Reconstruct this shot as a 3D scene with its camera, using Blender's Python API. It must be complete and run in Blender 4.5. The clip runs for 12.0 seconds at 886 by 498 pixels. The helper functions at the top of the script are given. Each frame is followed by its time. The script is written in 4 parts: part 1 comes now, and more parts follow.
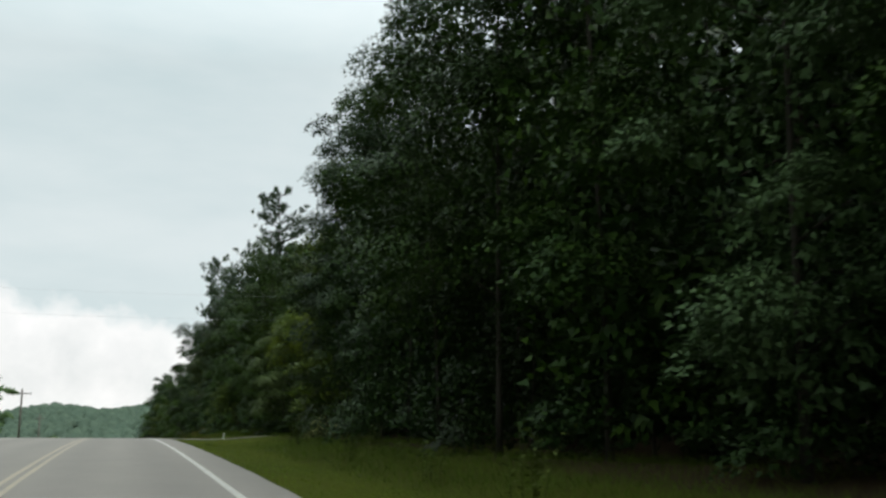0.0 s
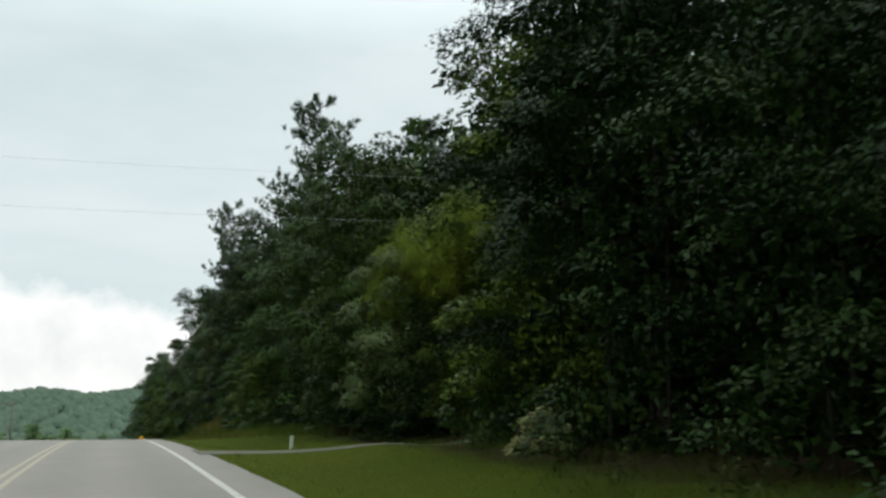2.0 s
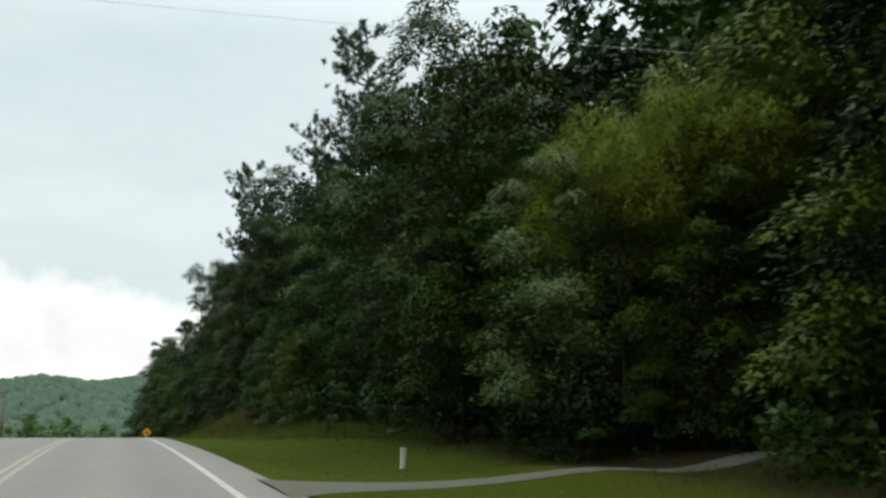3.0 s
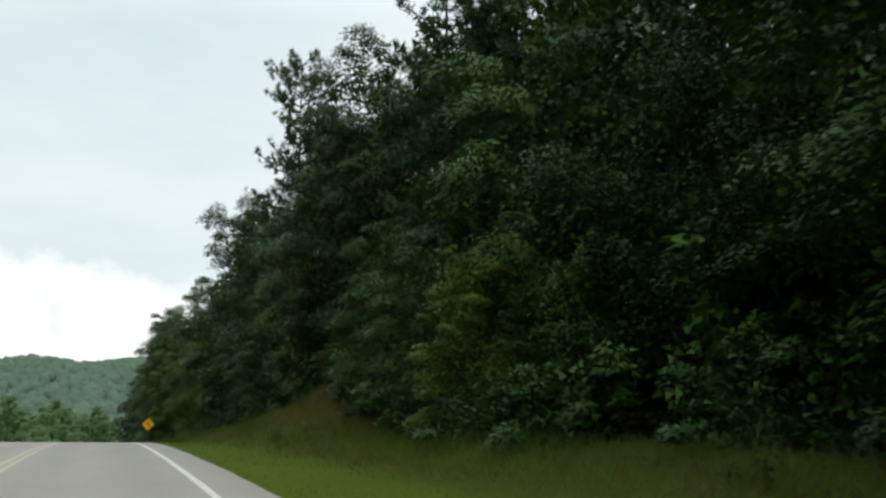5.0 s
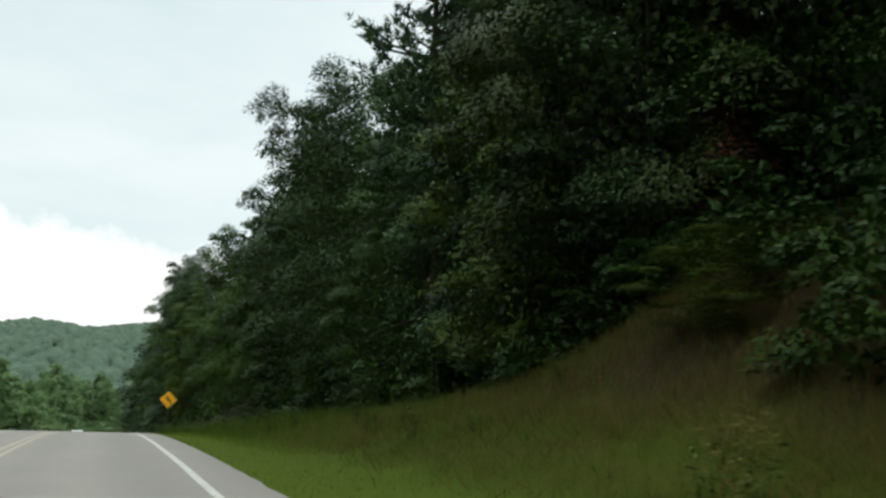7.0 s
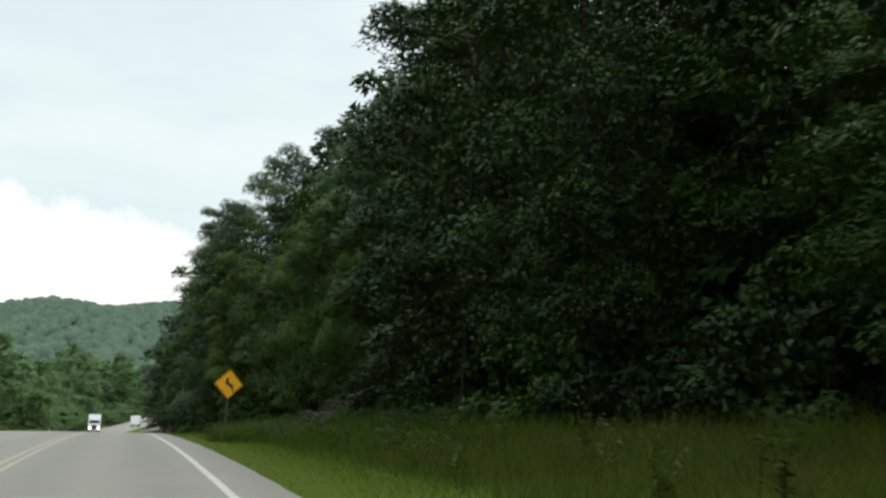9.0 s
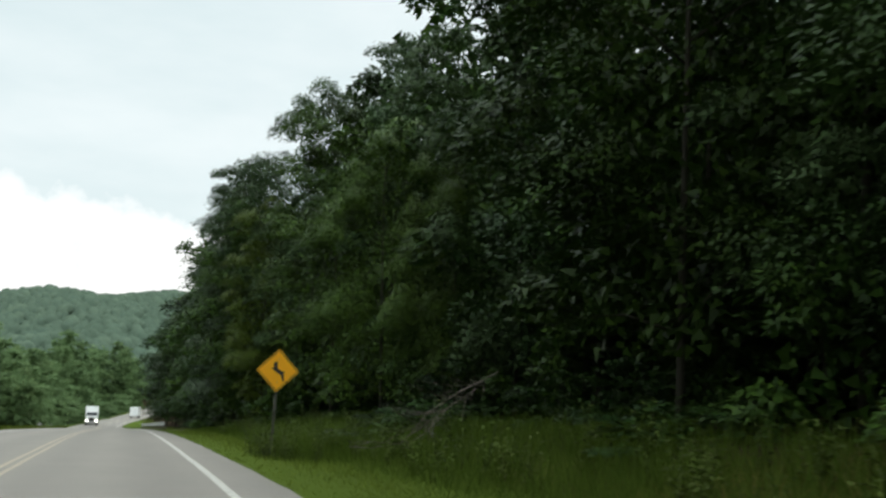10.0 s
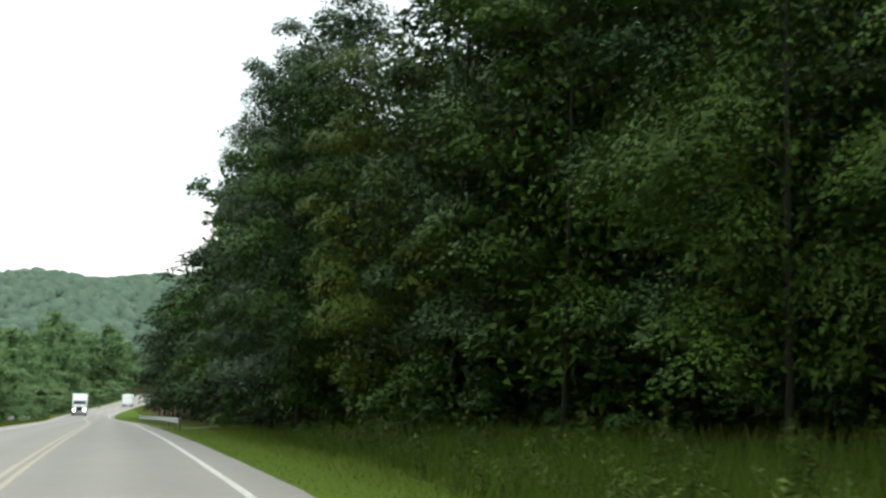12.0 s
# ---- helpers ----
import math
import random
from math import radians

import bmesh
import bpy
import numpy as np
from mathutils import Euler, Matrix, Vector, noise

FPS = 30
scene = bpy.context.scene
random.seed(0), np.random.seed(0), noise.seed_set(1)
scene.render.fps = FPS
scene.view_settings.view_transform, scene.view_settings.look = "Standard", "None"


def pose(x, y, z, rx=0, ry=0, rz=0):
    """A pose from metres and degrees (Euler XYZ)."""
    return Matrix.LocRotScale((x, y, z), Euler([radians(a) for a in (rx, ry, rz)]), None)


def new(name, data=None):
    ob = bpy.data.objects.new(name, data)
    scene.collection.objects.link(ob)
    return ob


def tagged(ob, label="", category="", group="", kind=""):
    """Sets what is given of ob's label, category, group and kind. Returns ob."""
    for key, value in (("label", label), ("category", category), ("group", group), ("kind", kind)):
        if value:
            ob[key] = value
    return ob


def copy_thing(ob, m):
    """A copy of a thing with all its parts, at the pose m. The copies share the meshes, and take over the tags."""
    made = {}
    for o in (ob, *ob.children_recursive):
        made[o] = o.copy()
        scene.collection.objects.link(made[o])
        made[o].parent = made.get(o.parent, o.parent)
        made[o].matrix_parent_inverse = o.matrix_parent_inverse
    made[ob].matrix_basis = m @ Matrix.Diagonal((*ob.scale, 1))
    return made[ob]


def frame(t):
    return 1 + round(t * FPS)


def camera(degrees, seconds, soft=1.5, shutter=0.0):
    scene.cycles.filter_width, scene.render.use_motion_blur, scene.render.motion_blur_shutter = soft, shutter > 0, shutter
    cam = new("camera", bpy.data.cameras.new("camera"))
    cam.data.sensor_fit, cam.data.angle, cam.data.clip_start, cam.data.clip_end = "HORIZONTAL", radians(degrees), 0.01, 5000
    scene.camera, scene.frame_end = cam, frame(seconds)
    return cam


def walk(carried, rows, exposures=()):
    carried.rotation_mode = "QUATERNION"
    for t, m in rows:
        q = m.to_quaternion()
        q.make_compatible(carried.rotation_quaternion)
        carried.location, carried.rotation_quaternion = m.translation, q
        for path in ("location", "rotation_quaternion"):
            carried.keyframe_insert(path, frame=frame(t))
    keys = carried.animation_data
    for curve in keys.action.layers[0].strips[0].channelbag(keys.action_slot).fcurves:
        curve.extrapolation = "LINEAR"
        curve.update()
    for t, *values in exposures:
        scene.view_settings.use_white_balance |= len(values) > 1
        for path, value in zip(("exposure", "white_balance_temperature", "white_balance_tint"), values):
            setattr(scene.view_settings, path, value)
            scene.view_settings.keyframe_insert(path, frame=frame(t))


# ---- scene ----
cam = camera(47.3, 12.0, soft=2.6, shutter=0.14)
ROWS = [
    (0.0, -0.064, 3.066, 4.374, 101.246, -0.060, -17.433),
    (0.5, -0.108, 10.240, 4.692, 100.897, 0.216, -17.580),
    (1.0, -0.132, 17.455, 4.991, 100.274, -0.058, -18.023),
    (1.5, -0.140, 24.698, 5.269, 100.457, -0.374, -18.229),
    (2.0, -0.135, 31.954, 5.524, 100.221, 0.337, -18.084),
    (2.5, -0.117, 39.212, 5.753, 100.120, -0.202, -18.161),
    (3.0, -0.091, 46.459, 5.955, 99.721, -0.177, -18.019),
    (3.5, -0.059, 53.686, 6.128, 99.467, -0.642, -18.291),
    (5.5, 0.096, 82.227, 6.505, 98.692, -1.001, -18.552),
    (6.0, 0.132, 89.239, 6.515, 98.464, -2.269, -18.252),
    (6.5, 0.162, 96.193, 6.491, 98.019, -2.233, -18.190),
    (7.0, 0.187, 103.087, 6.431, 97.534, -2.230, -18.317),
    (9.0, 0.198, 130.047, 5.840, 96.399, -2.205, -17.337),
    (9.5, 0.174, 136.641, 5.605, 96.095, -2.456, -17.328),
    (10.0, 0.170, 143.183, 5.337, 95.801, -2.014, -17.426),
    (10.5, 0.088, 149.679, 5.036, 95.283, -1.911, -17.384),
    (11.0, -0.039, 156.135, 4.703, 94.918, -1.732, -17.471),
    (11.5, -0.078, 162.558, 4.341, 95.032, -1.914, -17.613),
    (12.0, -0.144, 168.958, 3.949, 95.036, -1.955, -17.977),
]
EXPOSURES = [(0.0, 0.1), (1.5, 0.15), (3.5, 0.25), (5.5, 0.3), (7.0, 0.35), (9.5, 0.35), (11.4, 0.45), (12.0, 0.8)]
walk(cam, [(t, pose(x, y, z, rx, ry, rz)) for t, x, y, z, rx, ry, rz in ROWS], EXPOSURES)

# ---- world and sun: a bright overcast day, cloud bank low over the hills ----
world = bpy.data.worlds.new("overcast_sky")
scene.world = world
world.use_nodes = True
wn, wl = world.node_tree.nodes, world.node_tree.links
wn.clear()


def wnode(kind, **inputs):
    n = wn.new(kind)
    for k, v in inputs.items():
        n.inputs[k.replace("_", " ")].default_value = v
    return n


def wmath(op, a, b=None, c=None, clamp=False):
    n = wn.new("ShaderNodeMath")
    n.operation, n.use_clamp = op, clamp
    for i, v in enumerate((a, b, c)):
        if v is None:
            continue
        if isinstance(v, (int, float)):
            n.inputs[i].default_value = v
        else:
            wl.new(v, n.inputs[i])
    return n.outputs[0]


def wmix(fac, a, b):
    n = wn.new("ShaderNodeMix")
    n.data_type = "RGBA"
    for sock, v in ((n.inputs["Factor"], fac), (n.inputs["A"], a), (n.inputs["B"], b)):
        if isinstance(v, (int, float)):
            sock.default_value = v
        elif isinstance(v, tuple):
            sock.default_value = (*v, 1)
        else:
            wl.new(v, sock)
    return n.outputs["Result"]


SUN_EL, SUN_AZ = 64.0, 65.0
tc = wn.new("ShaderNodeTexCoord")
sep = wn.new("ShaderNodeSeparateXYZ")
wl.new(tc.outputs["Generated"], sep.inputs[0])
elev = sep.outputs["Z"]
sky = wn.new("ShaderNodeTexSky")
sky.sky_type, sky.sun_disc = "NISHITA", False
sky.sun_elevation, sky.sun_rotation = radians(SUN_EL), radians(SUN_AZ)
stretch = wn.new("ShaderNodeMapping")
stretch.inputs["Scale"].default_value = (1.0, 1.0, 3.2)
wl.new(tc.outputs["Generated"], stretch.inputs["Vector"])
big = wnode("ShaderNodeTexNoise", Scale=2.6, Detail=5.0, Roughness=0.55)
wl.new(stretch.outputs[0], big.inputs["Vector"])
fine = wnode("ShaderNodeTexNoise", Scale=9.0, Detail=6.0, Roughness=0.6)
wl.new(tc.outputs["Generated"], fine.inputs["Vector"])
veil = wmath("MULTIPLY_ADD", big.outputs["Fac"], 2.6, -0.85, clamp=True)
upper = wmix(veil, (0.61, 0.717, 0.732), (0.78, 0.846, 0.85))
edge = wmath("ADD", elev, wmath("MULTIPLY_ADD", fine.outputs["Fac"], 0.17, -0.085))
edge = wmath("ADD", edge, wmath("MULTIPLY", sep.outputs["X"], 0.17))
bank = wmath("MULTIPLY_ADD", edge, -42.0, 5.75, clamp=True)
puffs = wmath("MULTIPLY_ADD", fine.outputs["Fac"], 3.2, -0.95, clamp=True)
low = wmix(puffs, (0.80, 0.825, 0.82), (1.06, 1.055, 1.04))
clouds = wmix(bank, upper, low)
# an overcast dome is brighter towards the zenith
rise = wmath("MULTIPLY_ADD", wmath("MAXIMUM", wmath("SUBTRACT", elev, 0.36), 0.0), 4.4, 1.0)
dome = wn.new("ShaderNodeVectorMath")
dome.operation = "SCALE"
wl.new(clouds, dome.inputs[0])
wl.new(rise, dome.inputs["Scale"])
bg_cloud = wnode("ShaderNodeBackground", Strength=1.0)
wl.new(dome.outputs[0], bg_cloud.inputs["Color"])
bg_sky = wnode("ShaderNodeBackground", Strength=0.05)
wl.new(sky.outputs[0], bg_sky.inputs["Color"])
both = wn.new("ShaderNodeMixShader")
both.inputs["Fac"].default_value = 0.9
wl.new(bg_sky.outputs[0], both.inputs[1])
wl.new(bg_cloud.outputs[0], both.inputs[2])
wout = wn.new("ShaderNodeOutputWorld")
wl.new(both.outputs[0], wout.inputs["Surface"])

sun_data = bpy.data.lights.new("sun", "SUN")
sun_data.energy, sun_data.angle, sun_data.color = 0.8, radians(30), (1.0, 0.97, 0.92)
sun = new("sun", sun_data)
sun.rotation_euler = (radians(90 - SUN_EL), 0, radians(180 - SUN_AZ))
sun.location = (60, 120, 90)

# ---- materials ----


class Mat:
    """A small node-tree writer: a principled surface with noise-driven colour and relief."""

    def __init__(self, name, rough=0.7, metal=0.0, spec=0.5):
        self.m = bpy.data.materials.new(name)
        self.m.use_nodes = True
        self.n, self.l = self.m.node_tree.nodes, self.m.node_tree.links
        self.p = self.n["Principled BSDF"]
        self.p.inputs["Roughness"].default_value = rough
        self.p.inputs["Metallic"].default_value = metal
        self.p.inputs["Specular IOR Level"].default_value = spec
        self.tc = self.n.new("ShaderNodeTexCoord")

    def noise(self, scale, detail=4.0, rough=0.55, stretch=None):
        t = self.n.new("ShaderNodeTexNoise")
        t.inputs["Scale"].default_value = scale
        t.inputs["Detail"].default_value = detail
        t.inputs["Roughness"].default_value = rough
        src = self.tc.outputs["Object"]
        if stretch:
            mp = self.n.new("ShaderNodeMapping")
            mp.inputs["Scale"].default_value = stretch
            self.l.new(src, mp.inputs["Vector"])
            src = mp.outputs[0]
        self.l.new(src, t.inputs["Vector"])
        return t.outputs["Fac"]

    def math(self, op, a, b=0.0, c=0.0, clamp=False):
        n = self.n.new("ShaderNodeMath")
        n.operation, n.use_clamp = op, clamp
        for i, v in enumerate((a, b, c)):
            if isinstance(v, (int, float)):
                n.inputs[i].default_value = v
            else:
                self.l.new(v, n.inputs[i])
        return n.outputs[0]

    def mix(self, fac, a, b):
        n = self.n.new("ShaderNodeMix")
        n.data_type = "RGBA"
        for sock, v in ((n.inputs["Factor"], fac), (n.inputs["A"], a), (n.inputs["B"], b)):
            if isinstance(v, (int, float)):
                sock.default_value = v
            elif isinstance(v, tuple):
                sock.default_value = (*v, 1)
            else:
                self.l.new(v, sock)
        return n.outputs["Result"]

    def colour(self, c):
        if isinstance(c, tuple):
            self.p.inputs["Base Color"].default_value = (*c, 1)
        else:
            self.l.new(c, self.p.inputs["Base Color"])
        return self

    def bump(self, height, strength=0.3, dist=0.02):
        b = self.n.new("ShaderNodeBump")
        b.inputs["Strength"].default_value = strength
        b.inputs["Distance"].default_value = dist
        self.l.new(height, b.inputs["Height"])
        self.l.new(b.outputs[0], self.p.inputs["Normal"])
        return self


def leaf_material(name, dark, mid, light, rough=0.42, vary=1.0, glow=0.10):
    """Foliage: every leaf its own shade, every tree its own hue, some light through the blade."""
    k = Mat(name, rough, 0, 0.06)
    geo = k.n.new("ShaderNodeNewGeometry")
    inf = k.n.new("ShaderNodeObjectInfo")
    c = k.mix(k.math("MULTIPLY_ADD", geo.outputs["Random Per Island"], 0.5, 0.1), dark, mid)
    patch = k.math("MULTIPLY_ADD", k.noise(0.35, 3), 3.0, -1.2, clamp=True)
    c = k.mix(k.math("MULTIPLY", patch, 0.45 * vary), c, light)
    # a few random leaves are painted lighter to stand in for glints
    glint = k.math("POWER", k.math("FRACT", k.math("MULTIPLY", geo.outputs["Random Per Island"], 17.3)), 3.0)
    c = k.mix(k.math("MULTIPLY", glint, 0.5), c, tuple(1.35 * v for v in light))
    c = k.mix(k.math("MULTIPLY", inf.outputs["Random"], 0.45 * vary), c, tuple(0.5 * (a + b) * s for a, b, s in zip(dark, light, (1.15, 0.95, 0.8))))
    # whole trees differ in depth of colour
    tone = k.n.new("ShaderNodeHueSaturation")
    k.l.new(k.math("MULTIPLY_ADD", k.math("FRACT", k.math("MULTIPLY", inf.outputs["Random"], 7.3)), 0.9 * vary, 1.0 - 0.46 * vary), tone.inputs["Value"])
    tone.inputs["Saturation"].default_value = 1.0
    k.l.new(c, tone.inputs["Color"])
    c = tone.outputs["Color"]
    k.colour(c)
    tr = k.n.new("ShaderNodeBsdfTranslucent")
    k.l.new(c, tr.inputs["Color"])
    mx = k.n.new("ShaderNodeMixShader")
    mx.inputs["Fac"].default_value = glow
    out = k.n["Material Output"]
    k.l.new(k.p.outputs[0], mx.inputs[1])
    k.l.new(tr.outputs[0], mx.inputs[2])
    k.l.new(mx.outputs[0], out.inputs["Surface"])
    return k.m


M_LEAF = leaf_material("leaf_green", (0.0090, 0.0250, 0.0045), (0.0230, 0.0560, 0.0088), (0.0470, 0.0840, 0.0125))
# dark leaf kind; used deep and low, its colour stands in for forest shade
M_LEAF_DARK_SHADED = leaf_material("leaf_dark_and_shaded", (0.0062, 0.0180, 0.0044), (0.0140, 0.0345, 0.0080), (0.0275, 0.0520, 0.0105))
M_LEAF_COOL = leaf_material("leaf_cool_green", (0.0170, 0.0370, 0.0140), (0.0360, 0.0690, 0.0260), (0.0600, 0.0960, 0.0380))
M_LEAF_YELLOW = leaf_material("leaf_yellow_green", (0.080, 0.118, 0.010), (0.140, 0.180, 0.016), (0.200, 0.220, 0.022), 0.5, 0.25, 0.25)
M_LEAF_LIME = leaf_material("leaf_light_green", (0.0340, 0.0620, 0.0080), (0.0640, 0.1030, 0.0140), (0.1020, 0.1320, 0.0200), 0.4, 0.5)
M_LEAF_FRESH = leaf_material("leaf_fresh_green", (0.0210, 0.0470, 0.0068), (0.0430, 0.0810, 0.0120), (0.0720, 0.1080, 0.0170), 0.4, 0.5)
M_LEAF_GREY = leaf_material("leaf_grey_green", (0.022, 0.0440, 0.0120), (0.042, 0.076, 0.0210), (0.080, 0.110, 0.034))
M_LEAF_PALE = leaf_material("leaf_pale", (0.15, 0.165, 0.06), (0.24, 0.245, 0.11), (0.33, 0.32, 0.17), 0.6, 0.3)
M_LEAF_RUST = leaf_material("leaf_rust", (0.0260, 0.0117, 0.0059), (0.0423, 0.0182, 0.0091), (0.0488, 0.0247, 0.0117))
M_NEEDLE = leaf_material("needle", (0.013, 0.031, 0.014), (0.027, 0.054, 0.022), (0.040, 0.068, 0.026), 0.6, 1.0, 0.12)
# distance haze is painted into these two foliage colours, pale and low in contrast
M_FAR_HAZED = leaf_material("far_foliage_hazed", (0.095, 0.155, 0.068), (0.118, 0.184, 0.080), (0.145, 0.205, 0.086), 0.9, 0.3, 0.45)
M_RIDGE_HAZED = leaf_material("ridge_foliage_hazed", (0.084, 0.125, 0.093), (0.097, 0.140, 0.103), (0.110, 0.150, 0.104), 1.0, 0.4, 0.3)
M_BLADE = leaf_material("grass_blade", (0.064, 0.096, 0.013), (0.090, 0.124, 0.019), (0.116, 0.140, 0.026), 0.8, 0.3, 0.5)
M_STRAW = leaf_material("dry_grass_blade", (0.078, 0.072, 0.018), (0.115, 0.098, 0.030), (0.155, 0.130, 0.045), 0.8, 0.4, 0.5)
M_TALL = leaf_material("tall_grass_blade", (0.046, 0.080, 0.010), (0.068, 0.108, 0.015), (0.098, 0.132, 0.022), 0.8, 0.4, 0.5)
M_WEED = leaf_material("weed_leaf", (0.0255, 0.0476, 0.0085), (0.0467, 0.0723, 0.0136), (0.0765, 0.0935, 0.0221), 0.65)


def bark_material(name, a, b):
    k = Mat(name, 0.9, 0, 0.2)
    n = k.noise(6, 6, 0.65, (1, 1, 0.18))
    k.colour(k.mix(n, a, b)).bump(n, 0.6, 0.03)
    return k.m


M_BARK = bark_material("bark_grey", (0.010, 0.009, 0.006), (0.034, 0.030, 0.021))
M_BARK_PINE = bark_material("bark_pine", (0.014, 0.010, 0.008), (0.050, 0.035, 0.027))
M_DEADWOOD = bark_material("dead_wood", (0.05, 0.042, 0.034), (0.15, 0.125, 0.10))

k = Mat("asphalt", 0.82, 0, 0.4)
grain = k.noise(90, 3, 0.7)
worn = k.noise(0.5, 5, 0.6, (1, 0.12, 1))
blot = k.math("MULTIPLY_ADD", k.noise(0.9, 4, 0.6, (1, 0.5, 1)), 2.2, -0.6, clamp=True)
c = k.mix(k.math("MULTIPLY_ADD", worn, 0.6, k.math("MULTIPLY", blot, 0.4)), (0.1133, 0.1026, 0.0857), (0.1851, 0.1664, 0.1407))
c = k.mix(k.math("MULTIPLY_ADD", grain, 1.6, -0.5, clamp=True), c, (0.1915, 0.1733, 0.1542))
# wheel tracks run a little darker along each lane
sx = k.n.new("ShaderNodeSeparateXYZ")
k.l.new(k.tc.outputs["Object"], sx.inputs[0])
track = k.math("COSINE", k.math("MULTIPLY", k.math("ADD", sx.outputs["X"], 0.1), 3.5))
track = k.math("MULTIPLY_ADD", track, -0.5, 0.5)
c = k.mix(k.math("MULTIPLY", track, 0.3), c, (0.0998, 0.0897, 0.0782))
crk = k.n.new("ShaderNodeTexVoronoi")
crk.feature = "DISTANCE_TO_EDGE"
crk.inputs["Scale"].default_value = 0.22
k.l.new(k.tc.outputs["Object"], crk.inputs["Vector"])
crack = k.math("LESS_THAN", crk.outputs["Distance"], 0.004)
c = k.mix(k.math("MULTIPLY", crack, 0.10), c, (0.0638, 0.0608, 0.0602))
k.colour(c).bump(grain, 0.4, 0.006)
M_ASPHALT = k.m


def paint_material(name, base, wear):
    k = Mat(name, 0.65, 0, 0.4)
    n = k.noise(7, 6, 0.75)
    k.colour(k.mix(k.math("MULTIPLY_ADD", n, 4.0, -1.6, clamp=True), base, wear)).bump(k.noise(120, 2), 0.3, 0.003)
    return k.m


M_WHITE_LINE = paint_material("road_paint_white", (0.4056, 0.3861, 0.3432), (0.2184, 0.2067, 0.1794))
M_YELLOW_LINE = paint_material("road_paint_yellow", (0.2652, 0.2184, 0.1404), (0.1794, 0.1599, 0.1248))

k = Mat("gravel", 0.95, 0, 0.2)
g = k.noise(30, 5, 0.7)
k.colour(k.mix(g, (0.0566, 0.0546, 0.0397), (0.1236, 0.1201, 0.0895))).bump(g, 0.7, 0.03)
M_GRAVEL = k.m

k = Mat("grass_ground", 1.0, 0, 0.03)
sx = k.n.new("ShaderNodeSeparateXYZ")
k.l.new(k.tc.outputs["Object"], sx.inputs[0])
patch = k.math("MULTIPLY_ADD", k.noise(0.25, 5), 2.4, -0.7, clamp=True)
tuft = k.noise(14, 5, 0.7)
grass = k.mix(patch, (0.0306, 0.0442, 0.0034), (0.0476, 0.0527, 0.0051))
grass = k.mix(k.math("MULTIPLY_ADD", tuft, 1.4, -0.45, clamp=True), grass, (0.0238, 0.0348, 0.0034))
dry = k.mix(k.math("MULTIPLY_ADD", k.noise(2.5, 7, 0.75), 2.4, -0.7, clamp=True), (0.022, 0.022, 0.005), (0.056, 0.045, 0.012))
# the cut bank: dry grass and bare clay between 100 and 126 m
on_bank = k.math("MULTIPLY", k.math("MULTIPLY_ADD", sx.outputs["X"], 0.6, -3.2, clamp=True), k.math("SUBTRACT", 1.0, k.math("MULTIPLY_ADD", k.math("ABSOLUTE", k.math("SUBTRACT", sx.outputs["Y"], 113.0)), 0.10, -0.9, clamp=True)))
bank_mask = k.math("MULTIPLY", on_bank, k.math("MULTIPLY_ADD", k.noise(0.9, 5), 4.0, -1.5, clamp=True))
grass = k.mix(k.math("MULTIPLY_ADD", sx.outputs["Y"], 0.0105, -0.70, clamp=True), grass, k.mix(tuft, (0.036, 0.058, 0.007), (0.066, 0.094, 0.013)))
c = k.mix(bank_mask, grass, dry)
# thatch under the rough grass, its tone deepened to paint in shade
thatch_and_shade = k.mix(k.noise(5, 5, 0.7), (0.0093, 0.0145, 0.0017), (0.0425, 0.0493, 0.0059))
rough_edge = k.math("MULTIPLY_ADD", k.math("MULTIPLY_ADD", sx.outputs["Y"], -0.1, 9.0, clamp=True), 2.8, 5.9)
# before 52 m the dark tone spreads roadward, standing in for tree shade
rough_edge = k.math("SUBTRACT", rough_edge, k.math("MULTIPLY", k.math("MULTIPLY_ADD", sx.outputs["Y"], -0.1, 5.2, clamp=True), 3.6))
rough_shade_zone = k.math("MULTIPLY_ADD", k.math("SUBTRACT", k.math("ADD", sx.outputs["X"], k.math("MULTIPLY", k.noise(0.8, 4), 1.6)), rough_edge), 1.1, 0.0, clamp=True)
c = k.mix(k.math("MULTIPLY", rough_shade_zone, k.math("MULTIPLY_ADD", bank_mask, -0.6, 0.85)), c, thatch_and_shade)
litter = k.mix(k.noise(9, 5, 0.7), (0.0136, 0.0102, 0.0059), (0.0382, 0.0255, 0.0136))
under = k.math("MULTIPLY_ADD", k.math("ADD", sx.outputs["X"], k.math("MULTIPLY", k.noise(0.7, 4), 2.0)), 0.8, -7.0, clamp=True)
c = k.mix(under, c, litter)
k.colour(c).bump(tuft, 0.6, 0.05)
M_GROUND = k.m

k = Mat("sign_yellow", 0.45, 0, 0.5)
k.colour(k.mix(k.math("MULTIPLY_ADD", k.noise(4, 5), 1.5, -0.4, clamp=True), (0.93, 0.43, 0.006), (0.86, 0.37, 0.006)))
M_SIGN = k.m
k = Mat("sign_black", 0.5)
k.colour(k.mix(k.noise(8), (0.012, 0.012, 0.012), (0.03, 0.028, 0.025)))
M_BLACK = k.m
k = Mat("galvanised_steel", 0.5, 0.7)
k.colour(k.mix(k.noise(12, 4), (0.24, 0.25, 0.25), (0.36, 0.37, 0.37)))
M_STEEL = k.m
k = Mat("weathered_post_steel", 0.7, 0.3)
k.colour(k.mix(k.math("MULTIPLY_ADD", k.noise(7, 5, 0.7, (1, 1, 0.35)), 2.2, -0.6, clamp=True), (0.050, 0.047, 0.030), (0.135, 0.138, 0.118)))
M_POST_STEEL = k.m
k = Mat("dull_guardrail_steel", 0.6, 0.1)
